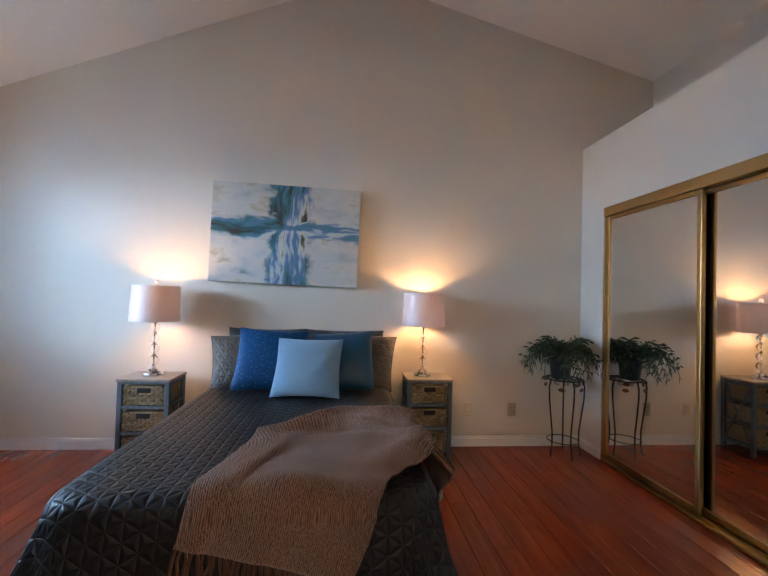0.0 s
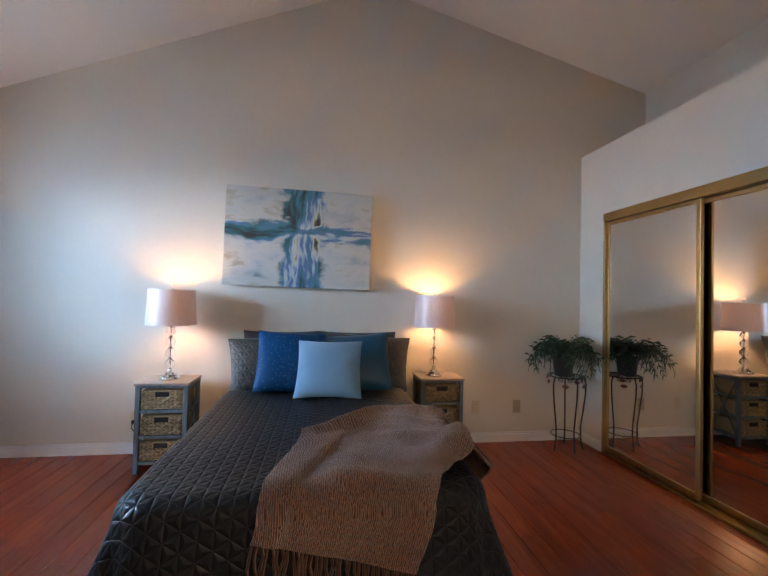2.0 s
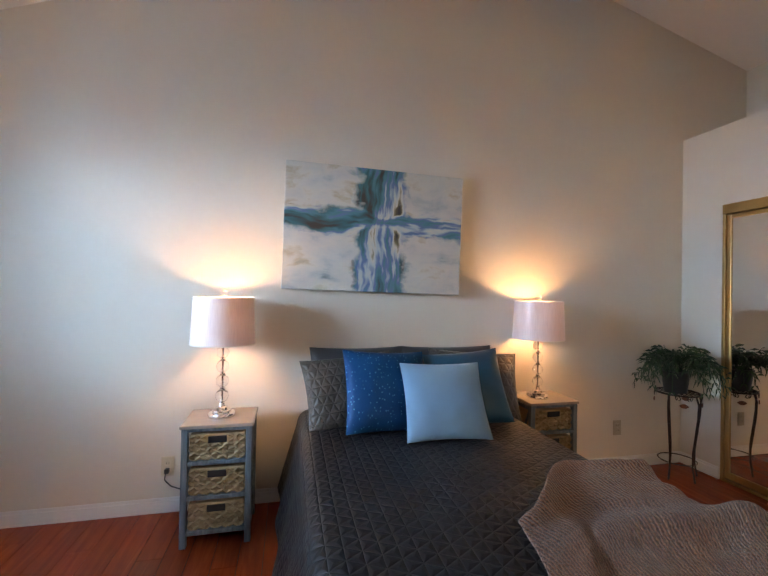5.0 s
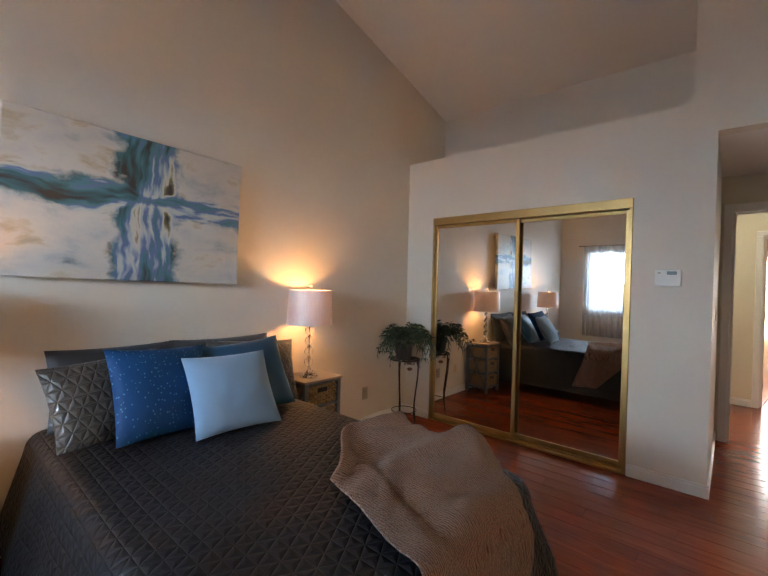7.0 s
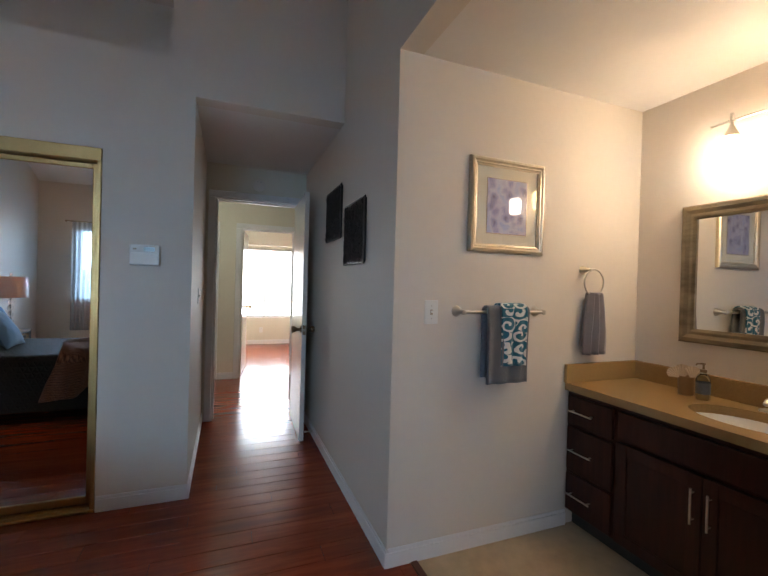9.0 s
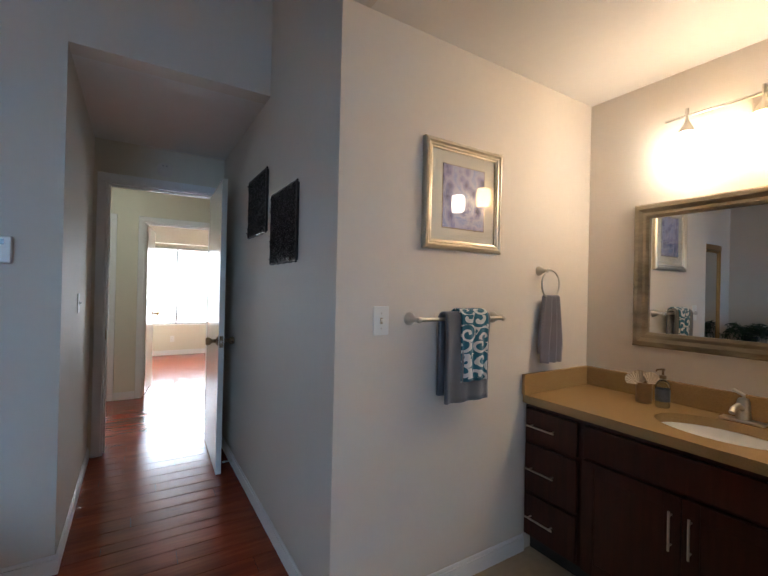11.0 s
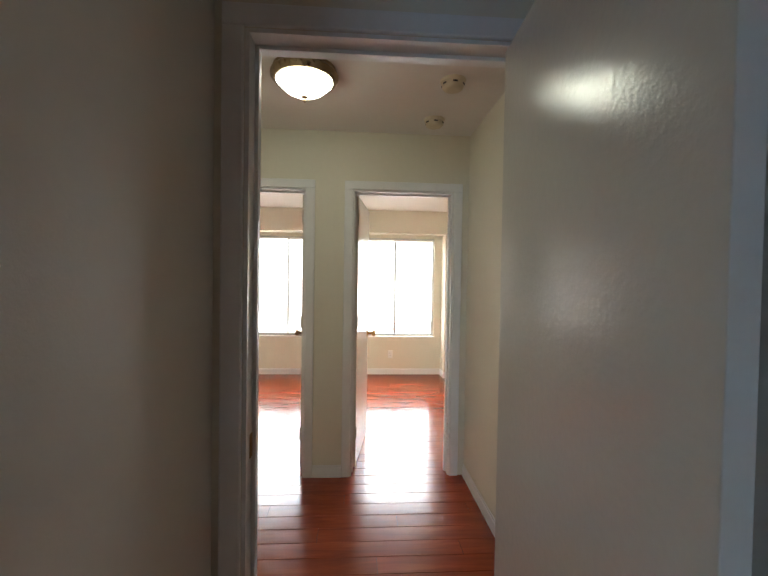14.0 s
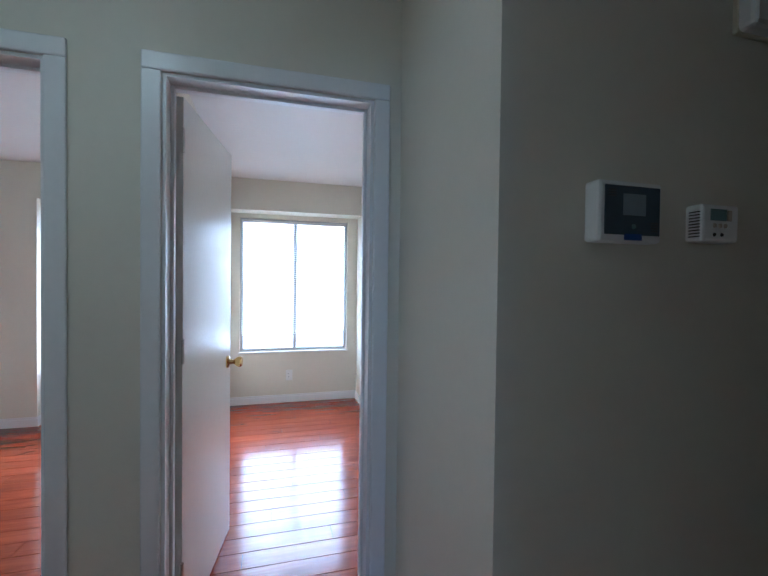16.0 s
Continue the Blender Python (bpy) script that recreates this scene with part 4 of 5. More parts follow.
plant = thing("potted_palm", "artificial dark green palm in a black pot on the iron stand", "plant", pose(SX - 0.035, SY - 0.01, 0.63))
part("pot", lathe(bmesh.new(), [(0.072, 0.0), (0.09, 0.145), (0.096, 0.146), (0.096, 0.162), (0.088, 0.162), (0.084, 0.135)], 32), BLACKPLASTIC, plant, smooth=True)
part("soil", lathe(bmesh.new(), [(0.086, 0.12), (0.083, 0.138)], 24), plain("soil", (0.03, 0.02, 0.014), 0.95, vary=0.4), plant)
n = Nodes("palm_leaf")
ri = n.add("NewGeometry").outputs["Random Per Island"]
n.set(Base_Color=n.ramp(ri, [(0.0, (0.008, 0.025, 0.010)), (0.6, (0.018, 0.05, 0.018)), (1.0, (0.04, 0.085, 0.025))]), Roughness=0.42)
LEAF = n.mat
rnd = random.Random(11)
for k in range(26):
    a = k * 2.39996 + rnd.uniform(-0.25, 0.25)
    c, s = math.cos(a), math.sin(a)
    wall = max(0.0, s) * 0.55 + max(0.0, c) * 0.12
    L, rise = rnd.uniform(0.28, 0.40) * (1 - wall), rnd.uniform(0.16, 0.32)
    bm = bmesh.new()
    spine = [Vector((c * L * t, s * L * t, 0.13 + rise * 2.5 * t - (rise * 2.5 + rnd.uniform(-0.04, 0.09)) * t * t)) for t in (i / 16 for i in range(17))]
    tube(bm, spine, 0.0028, 5)
    side = Vector((-s, c, 0))
    for i in range(3, 17):
        d = (spine[i] - spine[i - 1]).normalized()
        for w in (-1, 1):
            ll = 0.105 * (1 - 0.55 * abs(i - 8) / 9) * rnd.uniform(0.8, 1.15)
            tip = spine[i] + (side * w * 0.8 + d * 0.75 + Vector((0, 0, -0.35 - rnd.uniform(0, 0.35)))).normalized() * ll
            mid = spine[i].lerp(tip, 0.5) + Vector((0, 0, 0.012))
            wd = d * 0.0105
            p0, p1, p2, p3, p4 = (bm.verts.new(q) for q in (spine[i], mid + wd, tip, mid - wd, mid + Vector((0, 0, 0.003))))
            bm.faces.new((p0, p1, p4)), bm.faces.new((p1, p2, p4)), bm.faces.new((p2, p3, p4)), bm.faces.new((p3, p0, p4))
    part("frond", bm, LEAF, plant)

# ---------- outlets, switches, controls ----------


def outlet(m, label, mat, cord=False):
    """A duplex wall plate; local -y points into the room."""
    ob = thing("wall_outlet", label, "outlet", m, group="wall outlets")
    part("plate", new_box(-0.036, 0.036, -0.006, 0, -0.058, 0.058, bevel=0.003), mat, ob)
    for z in (-0.02, 0.02):
        so = part("socket", new_box(-0.016, 0.016, -0.008, -0.0055, z - 0.014, z + 0.014, bevel=0.004), mat, ob)
        for x in (-0.006, 0.006):
            part("slot", new_box(x - 0.001, x + 0.001, -0.0086, -0.0078, z - 0.003, z + 0.006), SLOT, so)
    part("screw", lathe(bmesh.new(), [(0.003, 0), (0.003, 0.0012)], 10, Matrix.Translation((0, -0.006, 0)) @ Euler((radians(90), 0, 0)).to_matrix().to_4x4()), NICKEL, ob)
    if cord:
        part("plug", new_box(-0.013, 0.013, -0.038, -0.008, -0.034, -0.006, bevel=0.005), BLACKPLASTIC, ob)
        part("cord", tube(bmesh.new(), [(0, -0.035, -0.02), (-0.005, -0.05, -0.06), (0.03, -0.05, -0.10), (0.09, -0.05, -0.125), (0.17, -0.06, -0.14)], 0.0035), BLACKPLASTIC, ob, smooth=True)
    return ob


outlet(pose(-1.64, BEDW, 0.272), "ivory outlet with a black lamp plug", IVORY, True)
outlet(pose(1.181, BEDW, 0.315), "ivory duplex outlet above the baseboard", IVORY)
outlet(pose(1.573, BEDW, 0.313), "beige duplex outlet above the baseboard", BEIGEPLASTIC)
outlet(pose(8.42, 0.06, 0.30, 0, 0, -90), "white outlet with a plug under the window", PLASTIC)
outlet(pose(8.42, 2.03, 0.30, 0, 0, -90), "beige outlet under the window", IVORY)
outlet(pose(8.18, -0.82, 0.30, 0, 0, -90), "beige outlet beside the window bay", IVORY)


def switch(m, label, mat):
    ob = thing("light_switch", label, "light switch", m, group="light switches")
    part("plate", new_box(-0.036, 0.036, -0.006, 0, -0.058, 0.058, bevel=0.003), mat, ob)
    part("collar", new_box(-0.006, 0.006, -0.0075, -0.0055, -0.013, 0.013), BEIGEPLASTIC, ob)
    part("toggle", new_box(-0.004, 0.004, -0.018, -0.006, -0.004, 0.008, bevel=0.0015), mat, ob)
    for z in (-0.03, 0.03):
        part("screw", lathe(bmesh.new(), [(0.003, 0), (0.003, 0.0012)], 10, Matrix.Translation((0, -0.006, z)) @ Euler((radians(90), 0, 0)).to_matrix().to_4x4()), NICKEL, ob)


switch(pose(2.815, HL, 1.20), "white toggle switch on the hallway wall", PLASTIC)
switch(pose(ALC, -0.168, 1.195, 0, 0, -90), "white toggle switch beside the towel bar", PLASTIC)

LCD = Nodes("lcd_screen")
LCD.set(Base_Color=(0.16, 0.24, 0.24, 1), Roughness=0.2)
LCD = LCD.mat
key = thing("alarm_keypad", "white alarm keypad with a flip cover and small screen", "keypad", pose(CLOS, 1.20, 1.395, 0, 0, -90))
part("body", new_box(-0.076, 0.076, -0.028, 0, 0.0, 0.118, bevel=0.006), PLASTIC, key)
part("flip_cover", new_box(-0.074, 0.074, -0.033, -0.0285, 0.004, 0.07, bevel=0.002), PLASTIC, key)
part("screen", new_box(-0.005, 0.052, -0.031, -0.0282, 0.080, 0.104), LCD, key, "grey-green display")
part("button", new_box(-0.058, -0.04, -0.031, -0.0282, 0.088, 0.098, bevel=0.001), BEIGEPLASTIC, key)

panel = thing("intercom_panel", "white wall control box with a dark glossy window", "control panel", pose(4.60, -0.545, 1.458, 0, 0, -90))
panel.scale = (0.87, 1, 1)
part("body", new_box(-0.103, 0.103, -0.045, 0, 0, 0.138, bevel=0.008), PLASTIC, panel)
SMOKED = plain("smoked_blue_window", (0.07, 0.095, 0.12), 0.2, vary=0.1, bump=0)
part("window", new_box(-0.086, 0.092, -0.048, -0.0453, 0.016, 0.126, bevel=0.001), SMOKED, panel, "smoked glossy window")
part("paper_label", new_box(-0.03, 0.043, -0.0492, -0.0483, 0.060, 0.108), plain("grey_label", (0.22, 0.26, 0.28), 0.5, bump=0), panel)
part("logo_tab", new_box(-0.022, 0.030, -0.0505, -0.0453, 0.004, 0.018), plain("blue_tab", (0.01, 0.05, 0.22), 0.35), panel, "small blue tab")
part("button", lathe(bmesh.new(), [(0.006, 0), (0.005, 0.003)], 14, Matrix.Translation((0.005, -0.048, 0.035)) @ Euler((radians(90), 0, 0)).to_matrix().to_4x4()), LCD, panel)
for cx, cz, k in ((-0.065, 0.110, 3), (0.072, 0.034, 4)):
    for i in range(k):
        # raised black bars, their colour giving the shade of open slots
        part("speaker_slot", new_box(cx - 0.011, cx + 0.011, -0.0494, -0.0483, cz - 0.009 + i * 0.006, cz - 0.006 + i * 0.006), BLACKPLASTIC, panel)

th = thing("thermostat", "white programmable thermostat with a small screen", "thermostat", pose(4.60, -0.82, 1.468, 0, 0, -90))
th.scale = (0.8, 1, 1)
part("body", new_box(-0.075, 0.075, -0.045, 0, 0, 0.092, bevel=0.008), PLASTIC, th)
part("screen", new_box(-0.045, 0.018, -0.0475, -0.0453, 0.052, 0.08), LCD, th, "grey-green display")
part("slider", new_box(0.022, 0.038, -0.049, -0.0453, 0.052, 0.078, bevel=0.001), BEIGEPLASTIC, th)
for i in range(3):
    part("button", lathe(bmesh.new(), [(0.006, 0), (0.005, 0.003)], 12, Matrix.Translation((-0.028 + i * 0.022, -0.045, 0.040)) @ Euler((radians(90), 0, 0)).to_matrix().to_4x4()), BEIGEPLASTIC, th)
for i in range(2):
    part("button", lathe(bmesh.new(), [(0.005, 0), (0.004, 0.003)], 12, Matrix.Translation((-0.028 + i * 0.03, -0.045, 0.018)) @ Euler((radians(90), 0, 0)).to_matrix().to_4x4()), SLOT, th)
for i in range(9):
    part("vent_slot", new_box(-0.0765, -0.0745, -0.038, -0.012, 0.012 + i * 0.0075, 0.015 + i * 0.0075), SLOT, th)
chime = thing("door_chime", "white plastic door chime box high on the wall", "door chime", pose(4.60, -1.01, 2.015, 0, 0, -90))
part("cover", new_box(-0.10, 0.10, -0.05, 0, 0, 0.16, bevel=0.012), PLASTIC, chime)
part("base", new_box(-0.106, 0.106, -0.012, 0, -0.006, 0.166, bevel=0.003), IVORY, chime)
plate = thing("round_wall_plate", "round blank wall plate painted over above the door", "wall plate", pose(3.6, 0.485, 2.255, 0, 0, -90))
part("disc", lathe(bmesh.new(), [(0.058, 0), (0.058, 0.004), (0.05, 0.009), (0.002, 0.010)], 32, Euler((radians(90), 0, 0)).to_matrix().to_4x4()), WALL, plate, smooth=True)
for x in (-0.015, 0.012):
    part("screw_hole", lathe(bmesh.new(), [(0.004, 0.0095), (0.004, 0.011)], 10, Matrix.Translation((x, 0, 0.03)) @ Euler((radians(90), 0, 0)).to_matrix().to_4x4()), SLOT, plate)

# ---------- woven twig wall panels ----------
n = Nodes("black_lacquered_twig")
ri = n.add("NewGeometry").outputs["Random Per Island"]
n.set(Base_Color=n.ramp(ri, [(0.0, (0.006, 0.005, 0.005)), (0.8, (0.022, 0.019, 0.017)), (1.0, (0.05, 0.043, 0.038))]), Roughness=0.38)
TWIG = n.mat


def twig_panel(x0, x1, z0, z1, seed, label):
    w, h = (x1 - x0) / 2, (z1 - z0) / 2
    ob = thing("woven_wall_panel", label, "wall art", pose(x0 + w, HR, z0 + h, 0, 0, 180), group="woven wall panels")
    part("backing", new_box(-w + 0.006, w - 0.006, -0.012, 0, -h + 0.006, h - 0.006), TWIG, ob)
    rnd = random.Random(seed)
    bm = bmesh.new()
    for i in range(760):
        cx, cz, a, l = rnd.uniform(-w + 0.02, w - 0.02), rnd.uniform(-h + 0.02, h - 0.02), rnd.uniform(0, 6.28), rnd.uniform(0.012, 0.028)
        b = a + rnd.uniform(-0.9, 0.9)
        p0 = Vector((cx - l * math.cos(a), -0.013, cz - l * math.sin(a)))
        p2 = Vector((cx + l * math.cos(b), -0.013, cz + l * math.sin(b)))
        pts = [p0, Vector((cx, -0.017 - rnd.uniform(0, 0.012), cz)), p2]
        for p in pts:
            p.x, p.z = max(-w, min(w, p.x)), max(-h, min(h, p.z))
        tube(bm, pts, rnd.uniform(0.0014, 0.0026), 5)
    tw = part("twig_mesh", bm, TWIG, ob, smooth=True)
    tw["kind"] = "stuff"
    for a, b in (((-w, -h), (w, -h)), ((w, -h), (w, h)), ((w, h), (-w, h)), ((-w, h), (-w, -h))):
        pts = [(a[0] + (b[0] - a[0]) * t / 12 + 0.002 * math.sin(t * 5), -0.012, a[1] + (b[1] - a[1]) * t / 12 + 0.002 * math.cos(t * 4)) for t in range(13)]
        part("edge_twig", tube(bm := bmesh.new(), pts, 0.005, 6), TWIG, ob, smooth=True)


twig_panel(1.66, 2.075, 1.443, 1.82, 1, "black woven twig square panel nearer the bedroom")
twig_panel(2.18, 2.605, 1.636, 2.005, 2, "black woven twig square panel beside the open door")

# ---------- framed picture ----------
SILVER = plain("champagne_silver_leaf", (0.55, 0.49, 0.38), 0.34, 0.85, vary=0.15, grain=60)
MATBOARD = plain("cream_mat_board", (0.62, 0.57, 0.45), 0.8, vary=0.02)
n = Nodes("violet_flower_print")
v = n.coord("Object")
vo = n.add("TexVoronoi", {"Vector": n.add("Mapping", {"Vector": n.add("TexCoord").outputs["Object"], "Scale": (14, 14, 14)}), "Scale": 1.3})
fl = n.math("ADD", n.math("MULTIPLY", vo.outputs["Distance"], 0.6), n.math("MULTIPLY", n.noise(v, 16, 5), 0.6))
n.set(Base_Color=n.ramp(fl, [(0.35, (0.09, 0.08, 0.16)), (0.5, (0.20, 0.19, 0.34)), (0.65, (0.36, 0.34, 0.44)), (0.8, (0.24, 0.27, 0.45))]), Roughness=0.5)
PRINT = n.mat


def mitred(ob, name, y0, y1, z0, z1, w, prof, mat):
    """Four mitred sides; prof: (in from the outer edge 0..1, height off the wall)."""
    cor = [(y0, z0), (y1, z0), (y1, z1), (y0, z1)]
    inn = [(y0 + w, z0 + w), (y1 - w, z0 + w), (y1 - w, z1 - w), (y0 + w, z1 - w)]
    for k in range(4):
        j = (k + 1) % 4
        bm = bmesh.new()
        rows = []
        for t, d in prof:
            rows.append([bm.verts.new((o[0] + (i[0] - o[0]) * t, -d, o[1] + (i[1] - o[1]) * t)) for o, i in ((cor[k], inn[k]), (cor[j], inn[j]))])
        for a, b in zip(rows, rows[1:]):
            bm.faces.new((a[0], a[1], b[1], b[0]))
        bm.faces.new([r[0] for r in rows]), bm.faces.new([r[1] for r in rows][::-1])
        bm.faces.new((rows[0][0], rows[0][1], rows[-1][1], rows[-1][0]))
        part(name, bm, mat, ob)


fp = thing("framed_picture", "violet flower print in a champagne silver frame", "framed picture", pose(ALC, -0.593, 1.742, 0, 0, -90))
PROF = [(0, 0), (0, 0.018), (0.15, 0.026), (0.4, 0.028), (0.6, 0.022), (0.75, 0.022), (0.85, 0.017), (1, 0.015), (1, 0.004)]
mitred(fp, "frame_side", -0.233, 0.233, -0.24, 0.24, 0.042, PROF, SILVER)
part("mat_board", new_box(-0.2, 0.2, -0.006, -0.001, -0.206, 0.206), MATBOARD, fp)
part("print_bevel", new_box(-0.128, 0.128, -0.0072, -0.0063, -0.143, 0.143), BRONZE, fp)
part("print", new_box(-0.124, 0.124, -0.0084, -0.0075, -0.139, 0.139), PRINT, fp, "violet flower print")
g = part("glass", new_box(-0.1915, 0.1915, -0.0125, -0.011, -0.1985, 0.1985), FROST, fp, "clear glass")
g.visible_shadow = False

# ---------- towels ----------
bar = thing("towel_bar", "brushed nickel towel bar with flared posts", "towel bar", pose(ALC, -0.555, 1.20, 0, 0, -90))
part("bar", tube(bmesh.new(), [(-0.25, -0.065, 0), (0.25, -0.065, 0)], 0.008, 12), NICKEL, bar, smooth=True)
for x in (-0.245, 0.245):
    part("post", lathe(bmesh.new(), [(0.028, 0), (0.027, 0.006), (0.013, 0.03), (0.009, 0.05), (0.013, 0.062), (0.013, 0.074), (0.003, 0.078)], 20, Matrix.Translation((x, 0, 0)) @ Euler((radians(90), 0, 0)).to_matrix().to_4x4()), NICKEL, bar, smooth=True)


def hung(name, label, m, w, front, back, gap, mat, seed, thick=0.008, taper=0.0):
    """A towel folded over a bar at the local origin, falling on both sides."""
    ob = thing(name, label, "towel", m)
    bm = bmesh.new()
    uvl = bm.loops.layers.uv.new("UVMap")
    line = [(gap, -back + back * k / 12) for k in range(12)]
    line += [(gap * math.cos(a * math.pi / 8), gap * math.sin(a * math.pi / 8)) for a in range(9)]
    line += [(-gap, -front * k / 14) for k in range(1, 15)]
    rows = []
    for r, (y, z) in enumerate(line):
        row = []
        for i in range(25):
            s = i / 24 - 0.5
            hang = min(1.0, max(0.0, -z) / 0.12)
            wave = 0.006 * math.sin(s * 16 + seed) * hang + 0.004 * noise.noise((s * 5, z * 7, seed))
            k = 1 - taper * (1 - min(1.0, max(0.0, -z) / 0.2))
            row.append(bm.verts.new((s * w * k + 0.006 * noise.noise((z * 5, seed, 0)), y + (wave if y <= 0 else -wave * 0.5) - (0.03 * taper * math.cos(s * 20) if taper else 0), z)))
        rows.append(row)
    for j, (a, b) in enumerate(zip(rows, rows[1:])):
        for i in range(24):
            f = bm.faces.new((a[i], a[i + 1], b[i + 1], b[i]))
            for lp, (c, d) in zip(f.loops, ((i, j), (i + 1, j), (i + 1, j + 1), (i, j + 1))):
                lp[uvl].uv = (c / 24 * w, d * 0.026)
    p = part("terry_cloth", bm, mat, ob, smooth=True)
    sm = p.modifiers.new("thick", "SOLIDIFY")
    sm.thickness = thick
    return ob


GREYTERRY = cloth("grey_terry", (0.13, 0.135, 0.145), 0.95, grain=420, bump=0.6)
LILACTERRY = cloth("grey_lilac_terry", (0.24, 0.22, 0.235), 0.95, grain=420, bump=0.6)
n = Nodes("teal_scroll_terry")
uv = n.add("TexCoord").outputs["UV"]
vo = n.add("TexVoronoi", {"Vector": uv, "Scale": 12.0, "Randomness": 0.6})
rel = n.add("VectorMath", {0: n.add("VectorMath", {0: uv, 1: (12.0, 12.0, 12.0)}, operation="MULTIPLY").outputs[0], 1: n.add("VectorMath", {0: vo.outputs["Position"], 1: (12.0, 12.0, 12.0)}, operation="MULTIPLY").outputs[0]}, operation="SUBTRACT").outputs[0]
sp = n.add("SeparateXYZ", {0: rel})
ang = n.math("ARCTAN2", sp.outputs[1], sp.outputs[0])
spiral = n.math("SINE", n.math("ADD", n.math("MULTIPLY", vo.outputs["Distance"], 13.0), ang))
n.set(Base_Color=n.ramp(spiral, [(0.38, (0.012, 0.13, 0.19)), (0.46, (0.66, 0.67, 0.65))]), Roughness=0.95, Sheen_Weight=0.3)
n.bump(n.noise(n.coord("UV"), 420, 3), 0.5, 0.003)
SCROLL = n.mat
hung("bath_towel", "folded grey terry towel on the towel bar", pose(ALC - 0.065, -0.56, 1.203, 0, 0, -90), 0.25, 0.355, 0.33, 0.017, GREYTERRY, 1.0, 0.014)
hung("hand_towel", "teal towel with white scrolls over the grey towel", pose(ALC - 0.065, -0.585, 1.205, 0, 0, -90), 0.155, 0.27, 0.2, 0.034, SCROLL, 2.0, 0.008)
ringt = thing("towel_ring", "brushed nickel towel ring", "towel ring", pose(ALC, -1.138, 1.437, 0, 0, -90))
part("post", lathe(bmesh.new(), [(0.026, 0), (0.025, 0.006), (0.012, 0.03), (0.009, 0.045), (0.012, 0.055), (0.003, 0.06)], 20, Euler((radians(90), 0, 0)).to_matrix().to_4x4()), NICKEL, ringt, smooth=True)
part("ring", tube(bmesh.new(), [(0.036 + 0.072 * math.sin(i * math.pi / 18), -0.048, -0.07 + 0.074 * math.cos(i * math.pi / 18)) for i in range(37)], 0.005, 8), NICKEL, ringt, smooth=True)
hung("hand_towel", "grey lilac hand towel pulled through the ring", pose(ALC - 0.05, -1.185, 1.297, 0, 0, -90), 0.165, 0.335, 0.29, 0.014, LILACTERRY, 4.0, 0.010, 0.35)

# ---------- vanity ----------
n = Nodes("dark_cherry_cabinet")
gr = n.noise(n.coord("Object", (1, 1, 0.12)), 40, 6)
n.set(Base_Color=n.ramp(gr, [(0.3, (0.028, 0.007, 0.004)), (0.7, (0.055, 0.014, 0.008))]), Roughness=0.36, Specular_IOR_Level=0.28)
n.bump(gr, 0.12, 0.002)
CHERRY = n.mat
n = Nodes("tan_quartz_top")
sp = n.noise(n.coord("Object"), 260, 3)
bl = n.noise(n.coord("Object"), 9, 5)
n.set(Base_Color=n.mix(bl, n.ramp(sp, [(0.3, (0.26, 0.16, 0.062)), (0.7, (0.42, 0.28, 0.125))]), (0.36, 0.235, 0.10)), Roughness=0.24)
QUARTZ = n.mat
van = thing("vanity_cabinet", "dark cherry vanity cabinet with drawers and doors", "vanity", pose(0, 0, 0))
VY = -1.06
part("carcass", new_box(-0.598, ALC - 0.002, -1.583, VY, 0.09, 0.65), CHERRY, van)
part("front_rail", new_box(-0.598, ALC - 0.002, VY - 0.02, VY, 0.6505, 0.758), CHERRY, van)
part("toe_kick", new_box(-0.598, ALC - 0.002, -1.583, VY - 0.05, 0.0, 0.09), BLACKPLASTIC, van)


def front(name, x0, x1, z0, z1, pull):
    d = part(name, new_box(x0, x1, VY + 0.001, VY + 0.019, z0, z1, bevel=0.003), CHERRY, van)
    if name == "cabinet_door":
        w = 0.055
        for a in ((x0, x0 + w, z0, z1), (x1 - w, x1, z0, z1), (x0 + w, x1 - w, z0, z0 + w), (x0 + w, x1 - w, z1 - w, z1)):
            part("door_stile", new_box(a[0], a[1], VY + 0.0195, VY + 0.026, a[2], a[3], bevel=0.002), CHERRY, d)
    if pull:
        (xa, za), (xb, zb) = pull
        y = VY + 0.048
        bm = tube(bmesh.new(), [(xa, y, za), (xb, y, zb)], 0.0045, 10)
        for t in (0.12, 0.88):
            px, pz = xa + (xb - xa) * t, za + (zb - za) * t
            tube(bm, [(px, VY + 0.015, pz), (px, y, pz)], 0.0035, 8)
        part("bar_pull", bm, NICKEL, d, "slim nickel bar pull", smooth=True)


for z0, z1 in ((0.58, 0.735), (0.325, 0.56), (0.10, 0.305)):
    zm = z0 + (z1 - z0) * 0.5
    front("drawer_front", 0.945, 1.225, z0, z1, ((1.20, zm), (1.045, zm)))
front("false_front", 0.16, 0.915, 0.60, 0.735, None)
front("cabinet_door", 0.535, 0.915, 0.10, 0.585, ((0.563, 0.53), (0.563, 0.385)))
front("cabinet_door", 0.16, 0.53, 0.10, 0.585, ((0.50, 0.53), (0.50, 0.385)))
front("cabinet_door", -0.22, 0.15, 0.10, 0.735, ((0.12, 0.53), (0.12, 0.385)))
front("cabinet_door", -0.595, -0.225, 0.10, 0.735, ((-0.25, 0.53), (-0.25, 0.385)))
